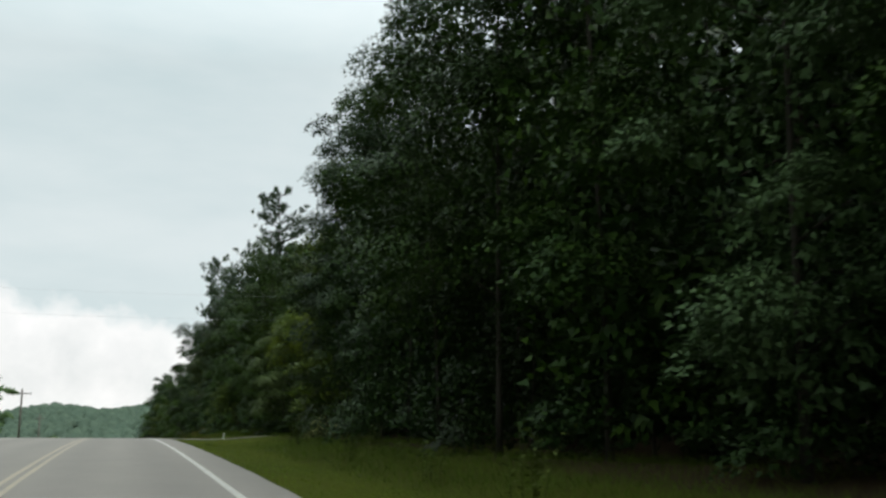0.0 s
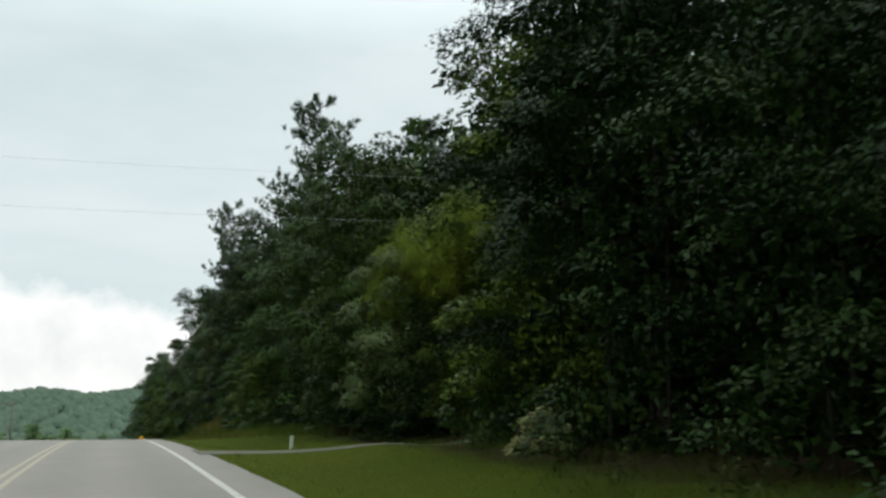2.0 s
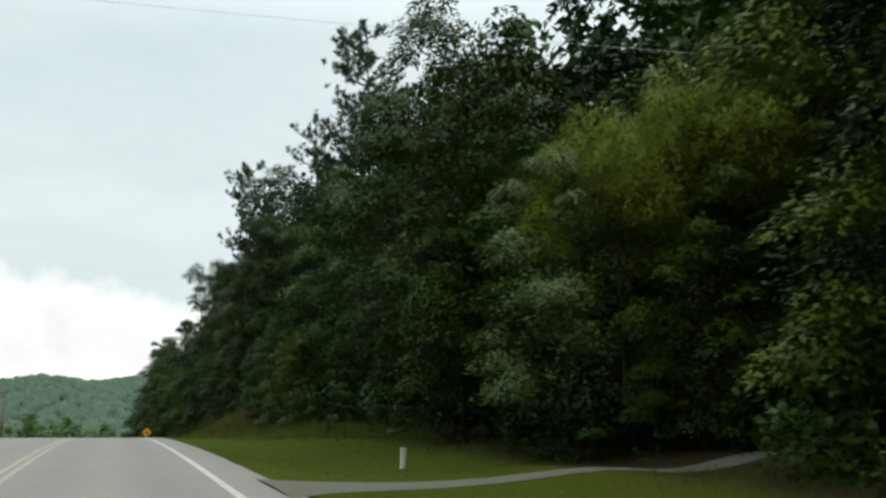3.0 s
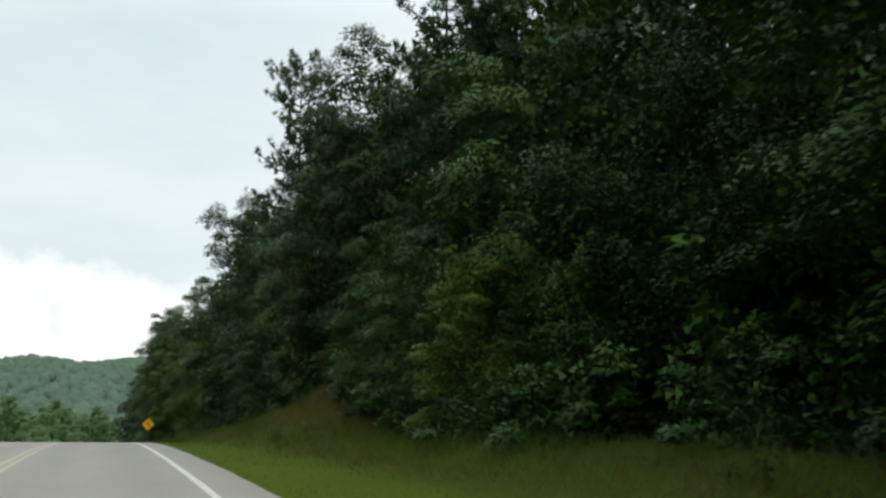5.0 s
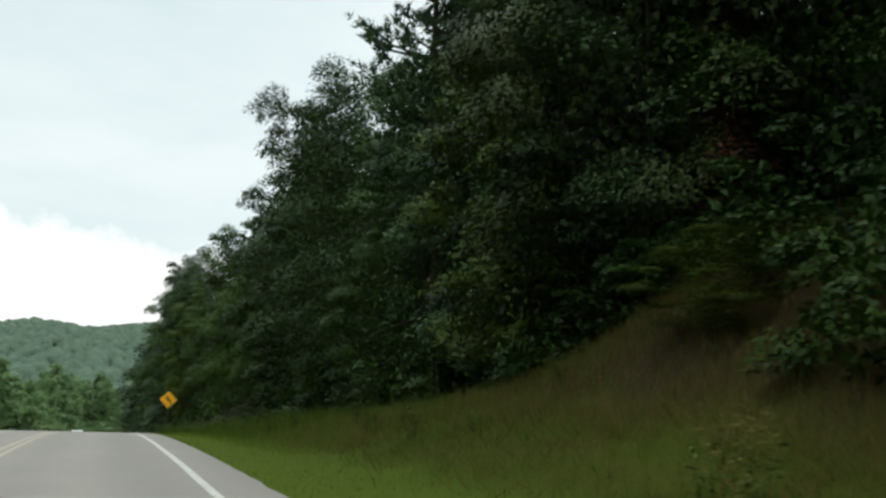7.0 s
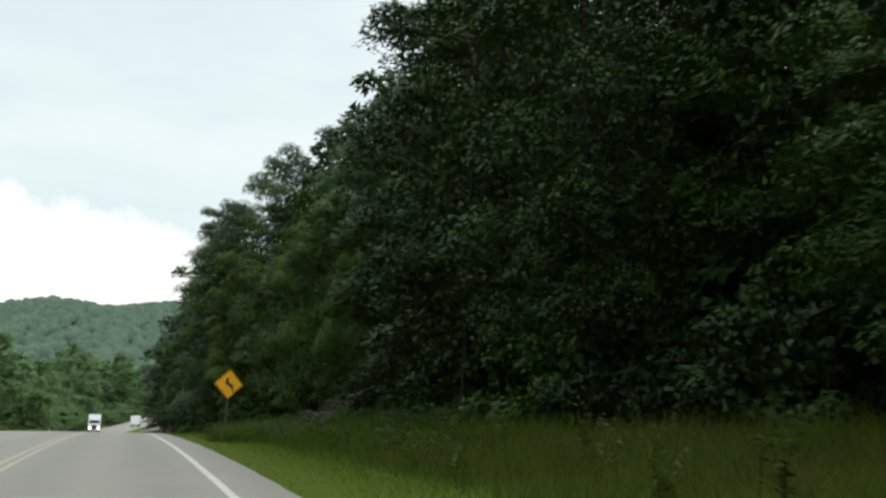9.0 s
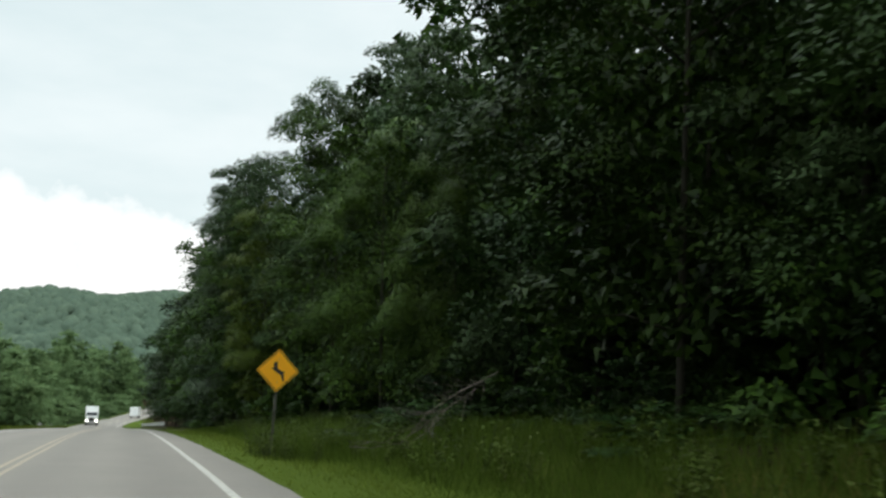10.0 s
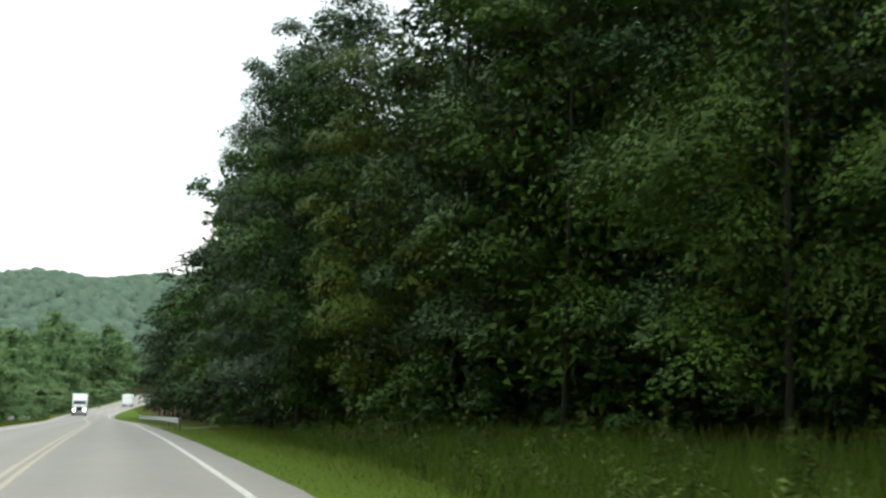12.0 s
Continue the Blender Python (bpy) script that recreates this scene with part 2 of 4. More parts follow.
k.colour(k.mix(k.noise(3, 4), (0.2760, 0.2820, 0.2760), (0.3600, 0.3660, 0.3600)))
M_RAIL = k.m
k = Mat("weathered_pole_wood", 0.9)
g = k.noise(10, 5, 0.6, (1, 1, 0.06))
k.colour(k.mix(g, (0.06, 0.05, 0.042), (0.17, 0.145, 0.12))).bump(g, 0.4, 0.01)
M_POLE = k.m
k = Mat("wire", 0.6, 0.3)
k.colour((0.40, 0.41, 0.41))
M_WIRE = k.m
k = Mat("white_vehicle_paint", 0.3, 0, 0.5)
k.colour(k.mix(k.noise(2), (0.74, 0.75, 0.74), (0.82, 0.82, 0.81)))
M_VAN = k.m
k = Mat("dark_glass", 0.08, 0, 0.6)
k.colour((0.02, 0.025, 0.03))
M_GLASS = k.m
k = Mat("tyre_rubber", 0.85)
k.colour(k.mix(k.noise(20), (0.015, 0.015, 0.015), (0.035, 0.035, 0.035)))
M_TYRE = k.m
k = Mat("headlamp_lit", 0.2)
k.colour((0.9, 0.9, 0.85))
k.p.inputs["Emission Color"].default_value = (1.0, 0.95, 0.82, 1)
k.p.inputs["Emission Strength"].default_value = 6.0
M_LAMP = k.m
k = Mat("white_post_paint", 0.6)
k.colour(k.mix(k.math("MULTIPLY_ADD", k.noise(9, 5), 1.8, -0.6, clamp=True), (0.52, 0.55, 0.46), (0.30, 0.32, 0.24)))
M_POST = k.m

# ---- the lie of the land ----


def sm(a, b, v):
    u = np.clip((np.asarray(v, float) - a) / (b - a), 0, 1)
    return u * u * (3 - 2 * u)


PROFILE_Y = np.linspace(-120, 700, 1641)


def grade_profile():
    """Road height along its length: over a crest and down into a valley."""
    u = (PROFILE_Y - 86) / 83
    z = np.polyval([0.08222, -0.30475, -2.43989, 0.08877, 5.18590], u)
    slope = np.gradient(z, PROFILE_Y)
    slope = np.where(PROFILE_Y < 3, 0.0449, slope)
    down = np.interp(PROFILE_Y, (169, 190, 215, 245, 280, 330, 380, 440, 560), (-0.0607, -0.0709, -0.0787, -0.0795, -0.0824, -0.0752, -0.0566, -0.0402, 0.0))
    slope = np.where(PROFILE_Y > 169, down, slope)
    step = PROFILE_Y[1] - PROFILE_Y[0]
    zz = np.concatenate([[0], np.cumsum((slope[1:] + slope[:-1]) / 2 * step)])
    return zz + 5.186 - np.interp(86, PROFILE_Y, zz)


PROFILE_Z = grade_profile()


def zr(y):
    return np.interp(y, PROFILE_Y, PROFILE_Z)


BEND_Y = np.arange(60.0, 640.0)
BEND_X = np.interp(BEND_Y, (140, 185, 230, 260, 300, 340, 380, 420, 470, 560), (0, 0.09, 0.23, 0.23, -0.79, -1.95, -1.26, 2.25, 8.2, 21.0))
BEND_X = np.convolve(np.pad(BEND_X, 20, mode="edge"), np.ones(41) / 41, "valid")


def xr(y):
    """Sideways shift of the road: straight, easing left, then bending away right in the valley."""
    return np.interp(np.asarray(y, float), BEND_Y, BEND_X)


def bank_height(y):
    ys = (-60, 20, 45, 60, 75, 90, 105, 114, 122, 132, 145, 180, 210, 260, 340)
    hs = (0.15, 0.2, 0.1, 0.15, 0.2, 0.40, 0.55, 1.3, 1.5, 1.1, 0.7, 0.6, 0.3, 0.2, 0.2)
    return np.interp(y, ys, hs)


def ditch(y):
    return (-0.16 * sm(38, 55, y) * (1 - sm(78, 92, y)) - 0.08) * (1 - 0.95 * np.exp(-((y - 63.2) / 3.2) ** 2))


def zg(x, y):
    """Height of the ground."""
    x, y = np.asarray(x, float), np.asarray(y, float)
    d = x - xr(y)
    z = zr(y)
    right = ditch(y) * sm(2.5, 4.8, d) + (bank_height(y) - ditch(y)) * sm(4.6, 9.0, d) + 0.045 * np.clip(d - 9, 0, 60) + 0.90 * np.clip(d - 8.3, 0, 3.2) * sm(110, 116.5, y) * (1 - sm(119, 127, y))
    left = -0.25 * sm(5.8, 9.5, -d) - 0.03 * np.clip(-d - 9, 0, 60)
    near = z + np.where(d > 0, right, left) - 0.09 * (1 - sm(2.35, 2.75, d)) * (1 - sm(6.1, 6.6, -d))
    # the wooded ridge beyond the valley
    hill = 48 * sm(560, 985, y + 0.10 * np.abs(x)) + 6 * np.cos((x + 12) * 0.021) * sm(650, 950, y) + 4 * np.sin(x * 0.053 + y * 0.012) * sm(600, 900, y)
    hill = hill * (1 - 0.5 * sm(1000, 1700, y))
    rough = 0.12 * np.sin(x * 1.3 + y * 0.37) * sm(5, 12, np.abs(d)) * (1 - sm(300, 420, y))
    return near + hill + rough


def link_mesh(name, verts, faces, mat=None, smooth=False):
    me = bpy.data.meshes.new(name)
    me.from_pydata([tuple(v) for v in verts], [], faces)
    if smooth:
        me.polygons.foreach_set("use_smooth", [True] * len(me.polygons))
    if mat:
        me.materials.append(mat)
    me.update()
    return me


def array_mesh(name, verts, loops, starts, mats):
    """A mesh from numpy arrays: (n,3) vertices, flat corner indices, the first corner of each face."""
    me = bpy.data.meshes.new(name)
    me.vertices.add(len(verts))
    me.vertices.foreach_set("co", np.asarray(verts, np.float32).ravel())
    me.loops.add(len(loops))
    me.loops.foreach_set("vertex_index", np.asarray(loops, np.int32))
    me.polygons.add(len(starts))
    me.polygons.foreach_set("loop_start", np.asarray(starts, np.int32))
    for m in mats:
        me.materials.append(m)
    me.update(calc_edges=True)
    me.validate()
    return me


def grid_mesh(name, X, Y, Z, mat, smooth=True):
    n, m = X.shape
    verts = np.stack([X, Y, Z], -1).reshape(-1, 3)
    i = np.arange(n * m).reshape(n, m)
    quads = np.stack([i[:-1, :-1], i[:-1, 1:], i[1:, 1:], i[1:, :-1]], -1).reshape(-1)
    me = array_mesh(name, verts, quads, np.arange(0, len(quads), 4), [mat])
    me.polygons.foreach_set("use_smooth", [smooth] * len(me.polygons))
    return me


def part(name, bm, mat, parent, label=""):
    me = bpy.data.meshes.new(name)
    bm.to_mesh(me)
    bm.free()
    me.materials.append(mat)
    ob = new(name, me)
    ob.parent = parent
    if label:
        tagged(ob, label)
    return ob


def mesh_part(name, me, parent, label=""):
    ob = new(name, me)
    ob.parent = parent
    if label:
        tagged(ob, label)
    return ob


def thing(name, label, category, group="", kind=""):
    ob = new(name)
    ob.empty_display_size = 0.3
    return tagged(ob, label, category, group, kind)


def box(bm, cx, cy, cz, sx, sy, sz, bevel=0.0, turn=None):
    m = Matrix.Translation((cx, cy, cz)) @ (turn or Matrix()) @ Matrix.Diagonal((sx, sy, sz, 1))
    r = bmesh.ops.create_cube(bm, size=1, matrix=m)
    if bevel:
        es = list({e for v in r["verts"] for e in v.link_edges})
        bmesh.ops.bevel(bm, geom=es, offset=bevel, segments=2, affect="EDGES", profile=0.6)


def tube(bm, pts, radii, sides=7):
    """A tapering tube along points."""
    rings = []
    for i, p in enumerate(pts):
        p = Vector(p)
        a = Vector(pts[max(i - 1, 0)])
        b = Vector(pts[min(i + 1, len(pts) - 1)])
        d = (b - a).normalized()
        s = d.cross(Vector((0, 0, 1)) if abs(d.z) < 0.9 else Vector((1, 0, 0))).normalized()
        t = s.cross(d)
        rings.append([bm.verts.new(p + float(radii[i]) * (math.cos(q) * s + math.sin(q) * t)) for q in [2 * math.pi * j / sides for j in range(sides)]])
    for r0, r1 in zip(rings, rings[1:]):
        for j in range(sides):
            f = bm.faces.new((r0[j], r0[(j + 1) % sides], r1[(j + 1) % sides], r1[j]))
            f.smooth = True
    bm.faces.new(rings[-1])
    bm.faces.new(rings[0][::-1])


# ---- ground, road and lines ----
gx = np.concatenate([-np.geomspace(900, 14, 26), np.linspace(-12, 14, 66), np.geomspace(15, 900, 30)])
gy = np.concatenate([np.linspace(-110, 0, 23), np.linspace(2, 260, 130), np.linspace(264, 480, 55), np.linspace(490, 1100, 62), np.geomspace(1120, 3200, 10)])
GX, GY = np.meshgrid(gx, gy)
GX = GX + xr(np.minimum(GY, 480)) * np.exp(-np.abs(GX) / 60)
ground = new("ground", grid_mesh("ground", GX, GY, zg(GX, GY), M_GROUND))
tagged(ground, "grassy ground of the road verge, bank and forest floor", "ground", kind="structure")


def strip(name, x0, x1, y0, y1, lift, mat, step=2.0, cols=2, wobble=0.0, thick=0.0, seed=0):
    """A strip along the road between two offsets from its line."""
    rng = np.random.default_rng(seed)
    ys = np.arange(y0, y1 + step, step)
    n = len(ys)
    off = np.linspace(x0, x1, cols)[None, :] + np.zeros((n, 1))
    if wobble:
        off[:, 0] += rng.normal(0, wobble, n)
        off[:, -1] += rng.normal(0, wobble, n)
    X = off + xr(ys)[:, None]
    Y = np.repeat(ys[:, None], cols, 1)
    Z = np.repeat(zr(ys)[:, None] + lift + 0.02, cols, 1)
    if thick:
        X = np.concatenate([X[:, :1], X, X[:, -1:]], 1)
        Y = np.concatenate([Y[:, :1], Y, Y[:, -1:]], 1)
        Z = np.concatenate([Z[:, :1] - thick, Z, Z[:, -1:] - thick], 1)
    return new(name, grid_mesh(name, X, Y, Z, mat, False))


road = strip("road", -6.4, 2.54, -100, 620, -0.02, M_ASPHALT, 1.0, 10, 0.012, 0.25, 3)
tagged(road, "worn grey asphalt two-lane road over a crest", "road", kind="structure")
for nm, a, b, mt, lb in (("edge_line_1", 1.60, 1.73, M_WHITE_LINE, "worn white painted edge line"), ("edge_line_2", -5.56, -5.43, M_WHITE_LINE, "worn white painted edge line"),
                         ("centre_line_1", -1.73, -1.63, M_YELLOW_LINE, "faded yellow centre line, one of a pair"), ("centre_line_2", -1.95, -1.85, M_YELLOW_LINE, "faded yellow centre line, one of a pair")):
    tagged(strip(nm, a, b, -100, 560, -0.015, mt, 2.0, 2, 0.006, 0, 5), lb, "road marking", kind="structure")

# gravel drives crossing the verge
def gravel_drive(y0, skew, half, flare, reach, label):
    dx = np.linspace(2.3, reach, 24)
    dv = np.linspace(-1, 1, 5)
    DX, DV = np.meshgrid(dx, dv, indexing="ij")
    DY = y0 + skew * (DX - 2.3) + DV * (half + flare * np.exp(-(DX - 2.3) / 0.9))
    DX = DX + xr(DY)
    lift = 0.035 - 0.03 * DV ** 2 + 0.09 * (1 - sm(2.35, 2.75, DX - xr(DY)))
    tagged(new("driveway", grid_mesh("driveway", DX, DY, zg(DX, DY) + lift, M_GRAVEL)), label, "driveway", kind="structure")


gravel_drive(62.2, 0.12, 0.42, 1.5, 17, "pale gravel driveway joining the road")
gravel_drive(238.0, 0.3, 1.3, 2.0, 13, "pale gravel track joining the road on the downhill")

# ---- foliage ----


def leaves_mesh(name, pos, axis, nrm, length, width, mat, fold=0.16):
    """Leaves as folded diamonds: base, side, tip, side."""
    axis = axis / np.linalg.norm(axis, axis=1, keepdims=True)
    side = np.cross(axis, nrm)
    side /= np.linalg.norm(side, axis=1, keepdims=True) + 1e-9
    up = np.cross(side, axis)
    L, Wd = length[:, None], width[:, None]
    v = np.stack([pos, pos + axis * L * 0.45 + side * Wd * 0.5 + up * Wd * fold, pos + axis * L - up * Wd * fold * 0.6, pos + axis * L * 0.5 - side * Wd * 0.5 + up * Wd * fold], 1)
    idx = np.arange(len(pos) * 4)
    return array_mesh(name, v.reshape(-1, 3), idx, idx[::4], [mat])


def unit(rng, n):
    v = rng.normal(size=(n, 3))
    return v / np.linalg.norm(v, axis=1, keepdims=True)


def leaf_tris(pos, axis, nrm, length, width):
    """Small leaves as single pointed blades: two base corners and a tip."""
    axis = axis / np.linalg.norm(axis, axis=1, keepdims=True)
    side = np.cross(axis, nrm)
    side /= np.linalg.norm(side, axis=1, keepdims=True) + 1e-9
    s = side * (width * 0.5)[:, None]
    v = np.stack([pos - s, pos + s, pos + axis * length[:, None]], 1).reshape(-1, 3)
    return v, np.arange(len(v)), np.arange(0, len(v), 3)


def leaf_faces(pos, axis, nrm, length, width, soft):
    """Small leaves as pointed blades whose upper side faces nrm. soft: the way each leaf's surface is rounded towards."""
    axis = axis / np.linalg.norm(axis, axis=1, keepdims=True)
    side = np.cross(axis, nrm)
    side /= np.linalg.norm(side, axis=1, keepdims=True) + 1e-9
    face = np.cross(side, axis)
    flip = np.where((face * soft).sum(1) < 0, -1.0, 1.0)
    s = side * (width * 0.5 * flip)[:, None]
    v = np.stack([pos + s, pos + axis * length[:, None], pos - s], 1).reshape(-1, 3)
    blend = soft + face * flip[:, None] * 0.8
    blend /= np.linalg.norm(blend, axis=1, keepdims=True) + 1e-9
    return v, np.repeat(blend, 3, axis=0)


def crown_mesh(rng, H, base, R, nclump, per, leaf, side, droop, narrow, mat):
    """A crown of billowing lobes round the trunk, each of a few domed leaf clumps with dark gaps between, over a coarser inside."""
    nl = max(4, nclump // 5)
    s = (np.arange(nl) + rng.uniform(0.1, 0.9, nl)) / nl
    az = np.arange(nl) * 2.399963 + rng.normal(0, 0.5, nl)
    # an egg, widest above the middle third, drawn in below so that the upper boughs overhang
    prof = np.where(s < 0.40, 0.62 + 0.38 * np.sin(s / 0.40 * math.pi / 2), np.sqrt(np.clip(1 - ((s - 0.40) / 0.66) ** 2, 0.02, 1)))
    size = R * rng.uniform(0.26, 0.56, nl) * (1 - 0.3 * s)
    reach = np.maximum(R * prof * rng.uniform(0.62, 1.16, nl) - size * 0.8, 0)
    lobe = np.stack([np.cos(az) * reach, np.sin(az) * reach, base + (H - base) * s - size * 0.5 * s], 1)
    # clumps over the outer, upper side of each lobe
    kl = np.repeat(np.arange(nl), 5)
    n = len(kl)
    out = np.stack([np.cos(az), np.sin(az), np.zeros(nl)], 1)[kl]
    q = unit(rng, n) * 0.9 + out * 0.75 + np.array([0, 0, 0.35])
    q /= np.linalg.norm(q, axis=1, keepdims=True)
    c = lobe[kl] + q * (size[kl] * rng.uniform(0.55, 1.0, n))[:, None] * np.array([1, 1, 0.85])
    r = size[kl] * rng.uniform(0.42, 0.78, n)
    # leaves on a drooping dome over each clump, more of them on the larger ones
    full = 1 - 0.78 * side * sm(0.05, 0.6, np.cos(az[kl] - 0.35) * (1 - 0.5 * s[kl]))
    cnt = np.maximum((per * full * (r / r.mean()) ** 1.6).astype(int), 12)
    k = np.repeat(np.arange(n), cnt)
    m = len(k)
    u = unit(rng, m)
    u[:, 2] = np.abs(u[:, 2]) * 1.15 - 0.20
    rr = r[k] * rng.uniform(0.70, 1.08, m) * (1 + 0.20 * np.sin(np.arctan2(u[:, 1], u[:, 0]) * 5 + k * 1.7))
    p = c[k] + u * rr[:, None] * np.array([1, 1, 0.62])
    flat = np.hypot(u[:, 0], u[:, 1])
    p[:, 2] -= droop * 0.45 * rr * flat ** 2
    ax = u * np.array([0.8, 0.8, 0.1]) + out[k] * 0.25 + unit(rng, m) * 0.45 + np.array([0, 0, -0.15 - 0.4 * droop])
    dome = u * np.array([0.9, 0.9, 1.25]) + np.array([0, 0, 0.12]) + q[k] * 0.35
    dome /= np.linalg.norm(dome, axis=1, keepdims=True)
    nr = dome + unit(rng, m) * 0.42
    ln = leaf * rng.uniform(0.65, 1.25, m) / np.sqrt(full[k])
    v1, n1 = leaf_faces(p, ax, nr, ln, ln * narrow, dome)
    # coarser foliage inside
    m = n * min(22, per // 5)
    t = rng.uniform(0.02, 0.93, m)
    w = np.interp(t, (0, 0.36, 0.7, 1.0), (0.4, 0.56, 0.44, 0.1)) * R * np.sqrt(rng.uniform(0, 1, m))
    a = rng.uniform(0, 2 * math.pi, m)
    pi = np.stack([np.cos(a) * w, np.sin(a) * w, base + (H - base) * t], 1)
    li = leaf * rng.uniform(1.3, 2.0, m)
    up = unit(rng, m)
    v2, n2 = leaf_faces(pi, unit(rng, m), up, li, li * 0.75, up)
    v = np.concatenate([v1, v2])
    idx = np.arange(len(v))
    me = array_mesh("crown", v, idx, idx[::3], [mat])
    me.normals_split_custom_set_from_vertices(np.concatenate([n1, n2]).tolist())
    return me, lobe


def limbs(bm, rng, H, base, R, centres, rad, bend=0.3, count=14):
    top = H * 0.86
    kx, ky = rng.normal(0, bend, 2)
    pts = [(kx * math.sin(2.2 * s) * s, ky * math.sin(1.7 * s) * s, -0.3 + (top + 0.3) * s) for s in np.linspace(0, 1, 9)]
    tube(bm, pts, [rad * (1.35 if i == 0 else 1.0) * (1 - 0.82 * i / 8) for i in range(9)], 8)
    for i in rng.choice(len(centres), min(count, len(centres)), False):
        c = centres[i]
        s0 = np.clip((c[2] - 0.45 * math.hypot(c[0], c[1])) / top, 0.15, 0.92)
        a = np.array([np.interp(s0, np.linspace(0, 1, 9), [p[j] for p in pts]) for j in range(3)])
        mids = a + (c - a) * 0.5 + np.array([0, 0, 0.08 * np.linalg.norm(c - a)])
        r0 = rad * 0.42 * (1 - 0.6 * s0)
        tube(bm, [tuple(a), tuple(mids), tuple(c)], [r0, r0 * 0.6, r0 * 0.2], 5)


def broadleaf(name, label, seed, H, base, R, nspray, per, leaf, mat, rad=0.2, side=0.0, droop=0.4, category="tree", narrow=0.66):
    rng = np.random.default_rng(seed)
    ob = thing(name, label, category, "trees of the roadside forest")
    crown, centres = crown_mesh(rng, H, base, R, nspray, per, leaf, side, droop, narrow, mat)
    bm = bmesh.new()
    limbs(bm, rng, H, base, R, centres, rad * 0.44)
    part("trunk", bm, M_BARK, ob)
    mesh_part("crown", crown, ob)
    return ob


def conifer(name, label, seed, H, base, R, whorls, per_tuft, mat, rad=0.2, shape="pine", bare=0.35):
    """Pine: an open crown of upswept branches with needle tufts. Spruce shape: drooping, longer below."""
    rng = np.random.default_rng(seed)
    ob = thing(name, label, "tree", "trees of the roadside forest")
    bm = bmesh.new()
    sway = rng.normal(0, 0.25, 2)
    pts = [(sway[0] * s * s * 2, sway[1] * s * s * 2, -0.3 + (H + 0.1) * s) for s in np.linspace(0, 1, 9)]
    tube(bm, pts, [rad * (1.3 if i == 0 else 1) * (1 - 0.9 * i / 8) for i in range(9)], 8)
    P, A, N, L = [], [], [], []
    for w in range(whorls):
        s = (w + rng.uniform(-0.3, 0.3)) / max(whorls - 1, 1)
        z = base + (H - 0.3 - base) * np.clip(s, 0, 1)
        for _ in range(rng.integers(2, 5)):
            if rng.random() < bare * 0.4:
                continue
            az = rng.uniform(0, 2 * math.pi)
            if shape == "pine":
                ln = R * math.sqrt(max(0.14, 1 - ((s - 0.42) / 0.62) ** 2)) * rng.uniform(0.5, 1.12)
                lift = 0.15 + 0.45 * s
            else:
                ln = R * (1.05 - 0.92 * s) * rng.uniform(0.6, 1.15)
                lift = -0.18 + 0.35 * s
            d = np.array([math.cos(az), math.sin(az), lift])
            f = np.clip(z / H, 0, 1)
            a = np.array([np.interp(f, np.linspace(0, 1, 9), [p[j] for p in pts]) for j in range(3)])
            b = a + d * ln * 0.55 + np.array([0, 0, -0.04 * ln])
            e = a + d * ln + np.array([0, 0, (0.12 if shape == "pine" else -0.12) * ln])
            r0 = 0.02 + 0.014 * ln
            tube(bm, [tuple(a), tuple(b), tuple(e)], [r0, r0 * 0.7, r0 * 0.25], 4)
            nt = max(4, int(ln * (5.0 if shape == "pine" else 5.0)))
            for q in range(nt):
                g = rng.uniform(0.35, 1.03) if shape == "pine" else rng.uniform(0.12, 1.03)
                base_p = (a * (1 - g) ** 2 + 2 * b * g * (1 - g) + e * g * g)
                spread = 0.32 * ln * (1 - 0.55 * g)
                off = rng.normal(0, 1, 3) * np.array([spread, spread, 0.10 * ln if shape == "pine" else 0.06 * ln]) * 0.5
                c0 = base_p + off
                u = unit(rng, per_tuft)
                if shape == "pine":
                    u = u * 0.8 + np.array([0, 0, 0.35]) + d * 0.35
                    l = rng.uniform(0.22, 0.42, per_tuft)
                else:
                    u = u * np.array([1, 1, 0.35]) + d * 0.8 + np.array([0, 0, -0.25])
                    l = rng.uniform(0.16, 0.34, per_tuft)
                P.append(c0 + rng.normal(0, 0.07, (per_tuft, 3)))
                A.append(u)
                N.append(unit(rng, per_tuft) + np.array([0, 0, 0.6]))
                L.append(l)
    part("trunk", bm, M_BARK_PINE, ob)
    P, A, N, L = (np.concatenate(v) for v in (P, A, N, L))
    mesh_part("crown", array_mesh("crown", *leaf_tris(P, A, N, L, L * (0.27 if shape == "pine" else 0.30)), [mat]), ob)
    return ob


BUILT = {}


def plant(key, make, x, y, scale=1.0, turn=0.0, sink=0.15, tilt=0.0, stretch=1.0):
    """Sets a tree on the ground: builds its kind once, copies it after that."""
    m = pose(x, y, float(zg(x, y)) - sink, tilt, 0, turn)
    if key not in BUILT:
        ob = make()
        ob.matrix_basis = m @ Matrix.Diagonal((scale, scale, scale * stretch, 1))
        BUILT[key] = (ob, scale, scale * stretch)
        return ob
    ob, s0, s1 = BUILT[key]
    return copy_thing(ob, m @ Matrix.Diagonal((scale / s0, scale / s0, scale * stretch / s1, 1)))

